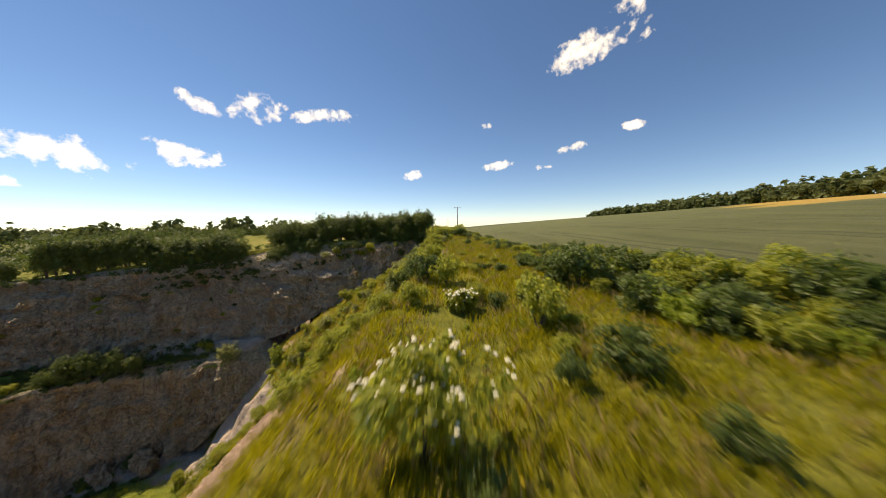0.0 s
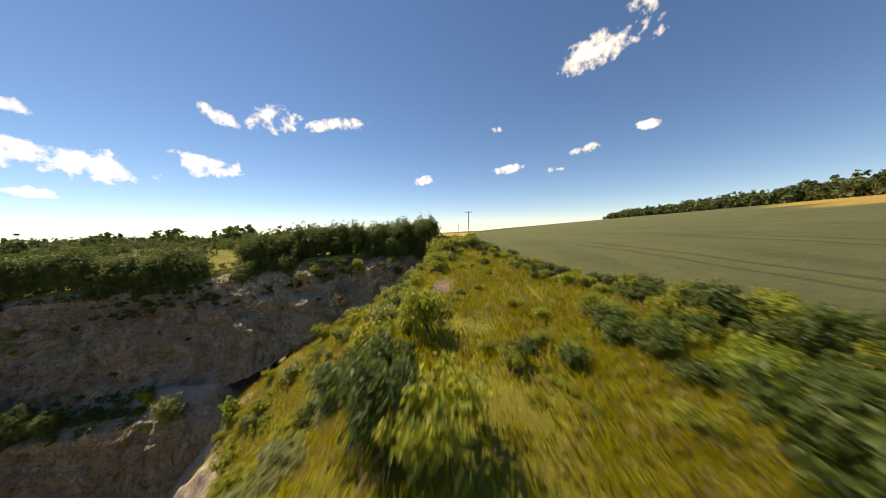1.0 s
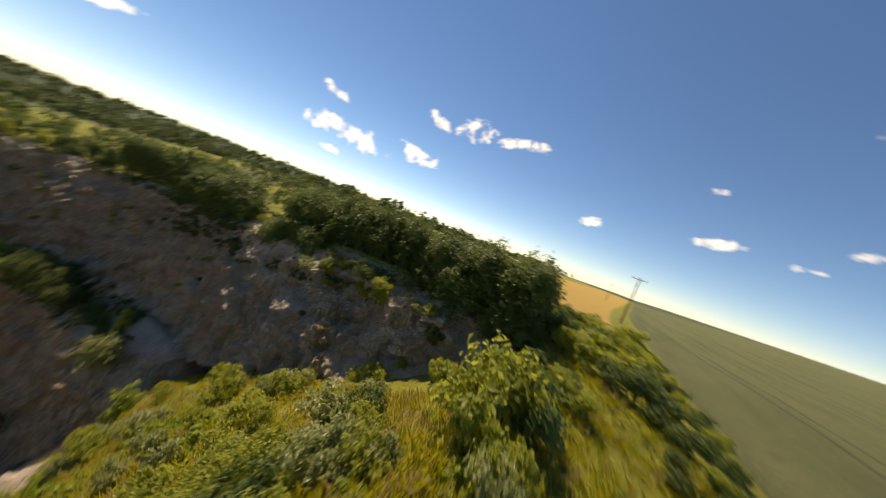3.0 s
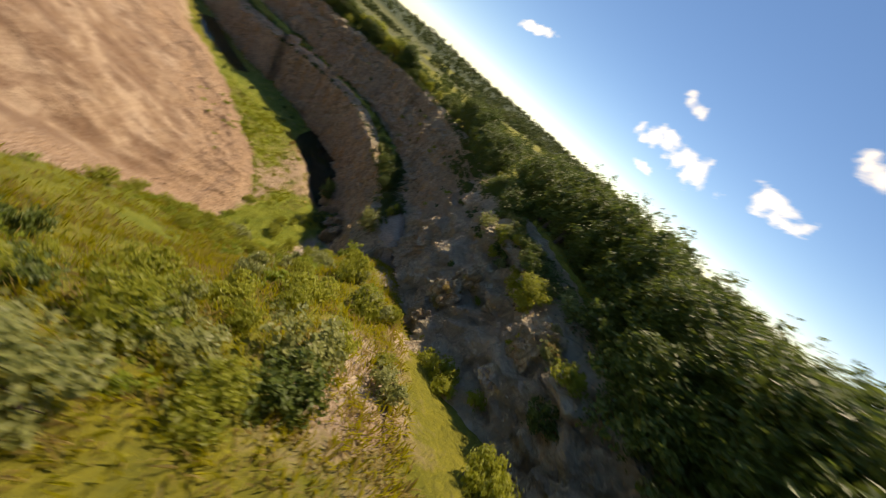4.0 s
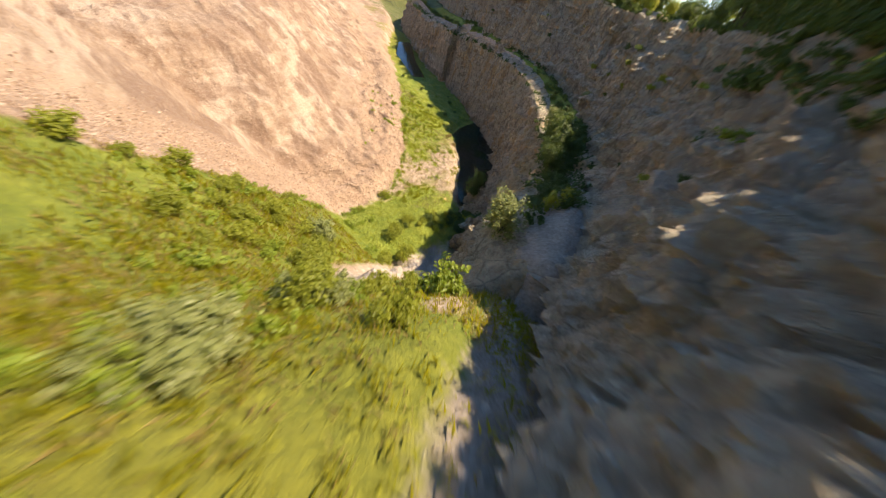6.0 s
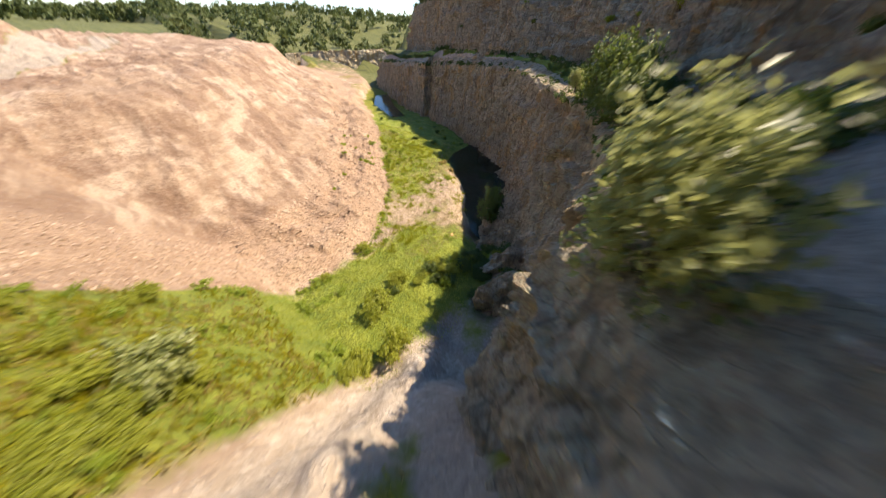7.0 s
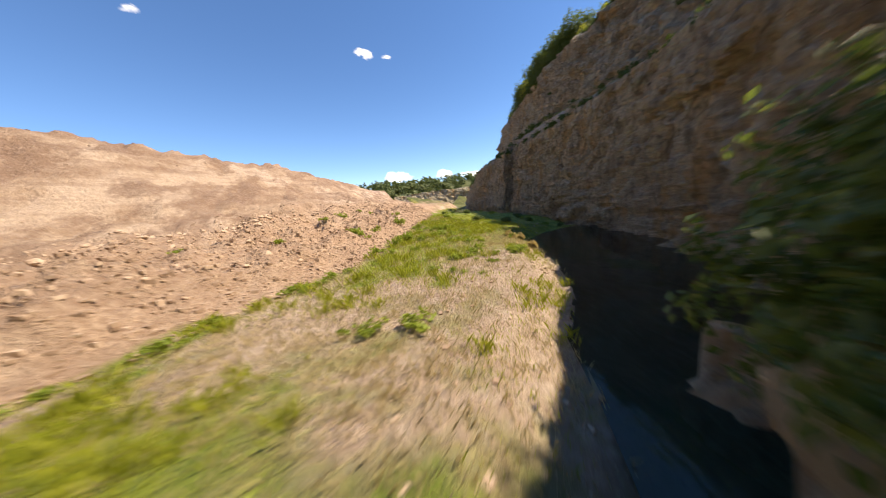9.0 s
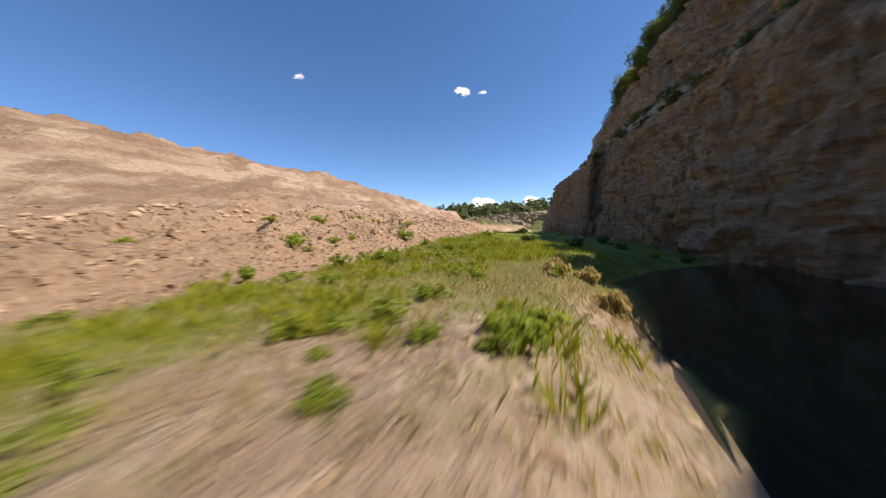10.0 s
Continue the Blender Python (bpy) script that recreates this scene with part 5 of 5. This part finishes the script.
def woods(name, places, tall, seed, label):
    """Far trees too many to count: lumpy crowns of leaf clumps on short trunks."""
    g = np.random.default_rng(seed)
    cs, ws, ss = [], [], []
    for x, y, z in places:
        h = tall * g.uniform(0.7, 1.2)
        p, d = lobed(g, 90, h * 0.42, h, 0.1 * h, 7, 0.6)
        cs.append(p + np.array([x, y, z]))
        ws.append(d + np.array([0, 0, 0.4]) + g.normal(size=d.shape) * 0.3)
        ss.append(h * 0.2 * g.uniform(0.6, 1.3, 90))
    return tagged(new(name, leaf_mesh(name, np.concatenate(cs), np.concatenate(ws), np.concatenate(ss), LEAF_FAR, g, 0.8)), label, "woods", kind="stuff")


def wood_places(count, seed, place, sunk=0.8):
    g = np.random.default_rng(seed)
    out = []
    while len(out) < count:
        x, y = place(g)
        out.append((x, y, rise_of(x, y) - sunk))
    return out


def east_edge(g):
    s = g.uniform(0, 1) ** 0.8
    return 200 + 90 * s + g.uniform(0, 45), 70 + 600 * s + g.uniform(-15, 15)


def west_valley(g):
    while True:
        x, y = g.uniform(-760, -110), g.uniform(-40, 620)
        if float(fbm(np.array([x * 0.006]), np.array([y * 0.006]), 3.0, 3)[0]) > (-0.12 if x > -420 else -0.6):
            return x, y


def south_hill(g):
    while True:
        x, y = g.uniform(-420, -50), g.uniform(-470, -98)
        if x + 45 < 0.13 * (y - 20):
            return x, y


def west_crest(g):
    return g.uniform(-1350, -640), g.uniform(-350, 900)


woods("west_forest", wood_places(900, 7, west_crest, 2.0), 17.0, 7, "dark forest on the far side of the valley")
woods("east_wood", wood_places(620, 1, east_edge, 3.0), 16.0, 1, "dark green wood along the top of the crop field")
woods("west_wood", wood_places(1500, 2, west_valley), 10.0, 2, "dark green woods and hedges of the far valley")
def south_far(g):
    return g.uniform(-120, 260), g.uniform(-500, -330)


woods("far_wood", wood_places(520, 4, south_far), 13.0, 4, "dark forest ridge far beyond the quarry")
woods("south_wood", wood_places(1400, 3, south_hill), 7.5, 3, "green woodland hills beyond the quarry floor")

# ---- rocks and other things ----
def rock_mesh(name, seed, size, mat, cuts=3, rough=0.3):
    bm = bmesh.new()
    bmesh.ops.create_icosphere(bm, subdivisions=cuts, radius=1.0)
    for v in bm.verts:
        p = v.co.copy()
        d = rough * (noise.fractal(p * 1.3 + Vector((seed * 3.1, 0, 0)), 0.6, 2.1, 4) + 0.5 * round(2 * noise.noise(p * 2.2 + Vector((0, seed, 0)))))
        v.co = Vector((p.x * size[0], p.y * size[1], p.z * size[2])) * (1 + d)
    me = bpy.data.meshes.new(name)
    bm.to_mesh(me)
    bm.free()
    me.materials.append(mat)
    return me


def outcrop(x, y, z, size, turn, seed, mat, label):
    ob = new("rock_outcrop", rock_mesh("rock_outcrop", seed, size, mat, 4, 0.34))
    ob.matrix_basis = pose(x, y, z, 0, 0, turn)
    return tagged(ob, label, "rock", "rock outcrops")


outcrop(-16.95, 40.35, -9.3, (0.95, 0.85, 1.15), 10, 3, PALE_ROCK, "small pale rock ledge jutting from the wall")
outcrop(-18.1, 40.8, -8.0, (1.0, 0.9, 1.3), 35, 5, ROCK, "brown rock rib with dry grass on its crest")
outcrop(-19.3, 41.7, -6.7, (0.9, 1.0, 1.3), 50, 6, ROCK, "brown rock rib with dry grass on its crest")
outcrop(-13.9, 43.7, -3.9, (0.9, 0.8, 1.1), 20, 7, ROCK, "earthy brown knoll under the rim trees")
outcrop(-12.7, 43.3, -6.0, (0.5, 0.4, 0.35), 70, 8, STONE, "small grey stone on the quarry wall")
outcrop(-13.1, 43.0, -6.2, (0.35, 0.3, 0.3), 15, 9, STONE, "small grey stone on the quarry wall")
outcrop(-12.9, 40.6, -9.5, (0.9, 0.7, 0.6), 50, 4, ROCK, "grey boulder at the head of the gully")
for n, (x, y, z, sx, sy, sz, turn) in enumerate(((-41.6, 27.2, -29.6, 2.2, 1.0, 1.5, -25), (-45.0, 25.4, -30.6, 2.2, 1.1, 1.4, -30), (-48.4, 23.0, -31.2, 2.1, 1.1, 1.5, -38), (-51.4, 20.9, -31.6, 2.0, 1.2, 1.9, -36), (-53.8, 19.2, -32.8, 1.6, 1.1, 1.6, -35))):
    outcrop(x, y, z, (sx, sy, sz), turn, 10 + n, ROCK, "brown rock shelf at the foot of the wall above dark water")


def rubble(name, places, lo, hi, mat, seed, label):
    """Loose stones as one mesh of squashed, cut blocks."""
    g = np.random.default_rng(seed)
    base = np.array([(a, b, c) for a in (-1, 1) for b in (-1, 1) for c in (-1, 1)], float) * 0.5
    quads = np.array([(0, 1, 3, 2), (4, 6, 7, 5), (0, 4, 5, 1), (2, 3, 7, 6), (0, 2, 6, 4), (1, 5, 7, 3)])
    n = len(places)
    s = lo * (hi / lo) ** (g.random(n) ** 2.2)
    a = g.uniform(0, 2 * np.pi, n)
    v = base[None] * s[:, None, None] * g.uniform(0.5, 1.2, (n, 1, 3)) * g.uniform(0.7, 1.2, (n, 8, 3))
    v[..., 2] *= 0.7
    x, y = v[..., 0] * np.cos(a)[:, None] - v[..., 1] * np.sin(a)[:, None], v[..., 0] * np.sin(a)[:, None] + v[..., 1] * np.cos(a)[:, None]
    c = places.copy()
    c[:, 2] = height(c[:, 0], c[:, 1])
    v = np.stack([x, y, v[..., 2]], -1) + c[:, None, :]
    f = (quads[None] + 8 * np.arange(n)[:, None, None]).reshape(-1, 4)
    return tagged(new(name, mesh_of(name, v.reshape(-1, 3), f.tolist(), mat, flat=True)), label, "stones", kind="stuff")


def mound_foot(x, y, g):
    d = np.where(inside(MOUND, x, y), line_distance(MOUND[:16], x, y), -9)
    return (d > -0.3) & (g.random(len(x)) < smooth(10, 5, d) * 0.9 + 0.006) & (height(x, y) < -12)


def on_bank(x, y, g):
    return (line_distance(BANK, x, y) < 3.2) & (height(x, y) > -33.3) & ~inside(POOL, x, y)


def on_bench(x, y, g):
    return inside(PIT, x, y) & ~inside(DEEP, x, y) & (g.random(len(x)) < 0.5)


rubble("rubble", scatter(110000, -66, -14, -30, 19, mound_foot, 21), 0.04, 0.22, DIRT_STONE, 21, "clods and stones on the earth mound")
def on_terrace(x, y, g):
    d = np.where(inside(MOUND, x, y), line_distance(MOUND[:16], x, y), -9) + 1.2 * fbm(x * 0.15, y * 0.15, 3.0, 2)
    return (d > 6.6) & (d < 8.8) & (g.random(len(x)) < 0.6)


rubble("loose_stones", scatter(5200, -72, -14, -36, 19, on_terrace, 24), 0.05, 0.22, DIRT_STONE, 24, "loose stones along the break of the earth mound")


def stones():
    """Stones big enough to pick up one by one, lying on the mound and the floor beside it."""
    g = random.Random(77)
    kinds = [rock_mesh("stone", 30 + i, (g.uniform(0.8, 1.2), g.uniform(0.7, 1.0), g.uniform(0.5, 0.75)), DIRT_STONE, 2, 0.3) for i in range(7)]
    spots = scatter(9000, -62, -34, -8, 15, on_terrace, 25)[:200].tolist() + scatter(1500, -58, -36, -6, 14, mound_foot, 26)[:90].tolist()
    for x, y, _ in spots:
        k = 0.06 + 0.13 * g.random() ** 2
        ob = new("stone", g.choice(kinds))
        ob.matrix_basis = pose(x, y, rise_of(x, y) + 0.2 * k, g.uniform(-20, 20), g.uniform(-20, 20), g.uniform(0, 360)) @ Matrix.Diagonal((k, k, k, 1))
        tagged(ob, "rough brown stone lying on the earth mound", "stone", "stones of the mound")
    ob = new("stone", rock_mesh("stone", 50, (1.0, 0.6, 0.35), ORANGE_STONE, 3, 0.2))
    ob.matrix_basis = pose(-45.6, 19.1, rise_of(-45.6, 19.1) + 0.05, 0, 8, 30) @ Matrix.Diagonal((0.22, 0.22, 0.22, 1))
    tagged(ob, "orange brown stone in the grass of the pit floor", "stone")


stones()
rubble("pebbles", scatter(9000, -70, -44, -22, 22, on_bank, 22), 0.025, 0.16, DIRT_STONE, 22, "pebbles along the pool bank")
rubble("scree", scatter(5000, -84, -14, -18, 41, on_bench, 23), 0.05, 0.4, STONE, 23, "grey scree on the bench below the upper wall")


def utility_pole(x, y, tall):
    """A wooden pole with a cross arm and insulators."""
    root = new("utility_pole")

    def tube(r0, r1, a, b, sides=10):
        a, b = Vector(a), Vector(b)
        q = (b - a).to_track_quat("Z", "Y").to_matrix()
        v = [a + q @ Vector((r0 * math.cos(2 * math.pi * k / sides), r0 * math.sin(2 * math.pi * k / sides), 0)) for k in range(sides)]
        v += [b + q @ Vector((r1 * math.cos(2 * math.pi * k / sides), r1 * math.sin(2 * math.pi * k / sides), 0)) for k in range(sides)]
        f = [(k, (k + 1) % sides, sides + (k + 1) % sides, sides + k) for k in range(sides)] + [tuple(range(sides - 1, -1, -1)), tuple(range(sides, 2 * sides))]
        return mesh_of("tube", v, f, WOOD_GREY)

    part("pole", tube(0.16, 0.11, (0, 0, -0.4), (0, 0, tall)), root)
    part("cross_arm", tube(0.06, 0.06, (-1.1, 0.14, tall - 0.35), (1.1, 0.14, tall - 0.35), 6), root)
    for dx in (-0.95, 0.0, 0.95):
        part("insulator", tube(0.06, 0.035, (dx, 0.14, tall - 0.3), (dx, 0.14, tall - 0.02), 8), root)
    root.matrix_basis = pose(x, y, rise_of(x, y), 0, 0, 12)
    return tagged(root, "weathered wooden utility pole at the field edge", "utility pole", "utility poles")


utility_pole(-2.7, 86.9, 8.6)
utility_pole(-13.0, 190.0, 8.6)
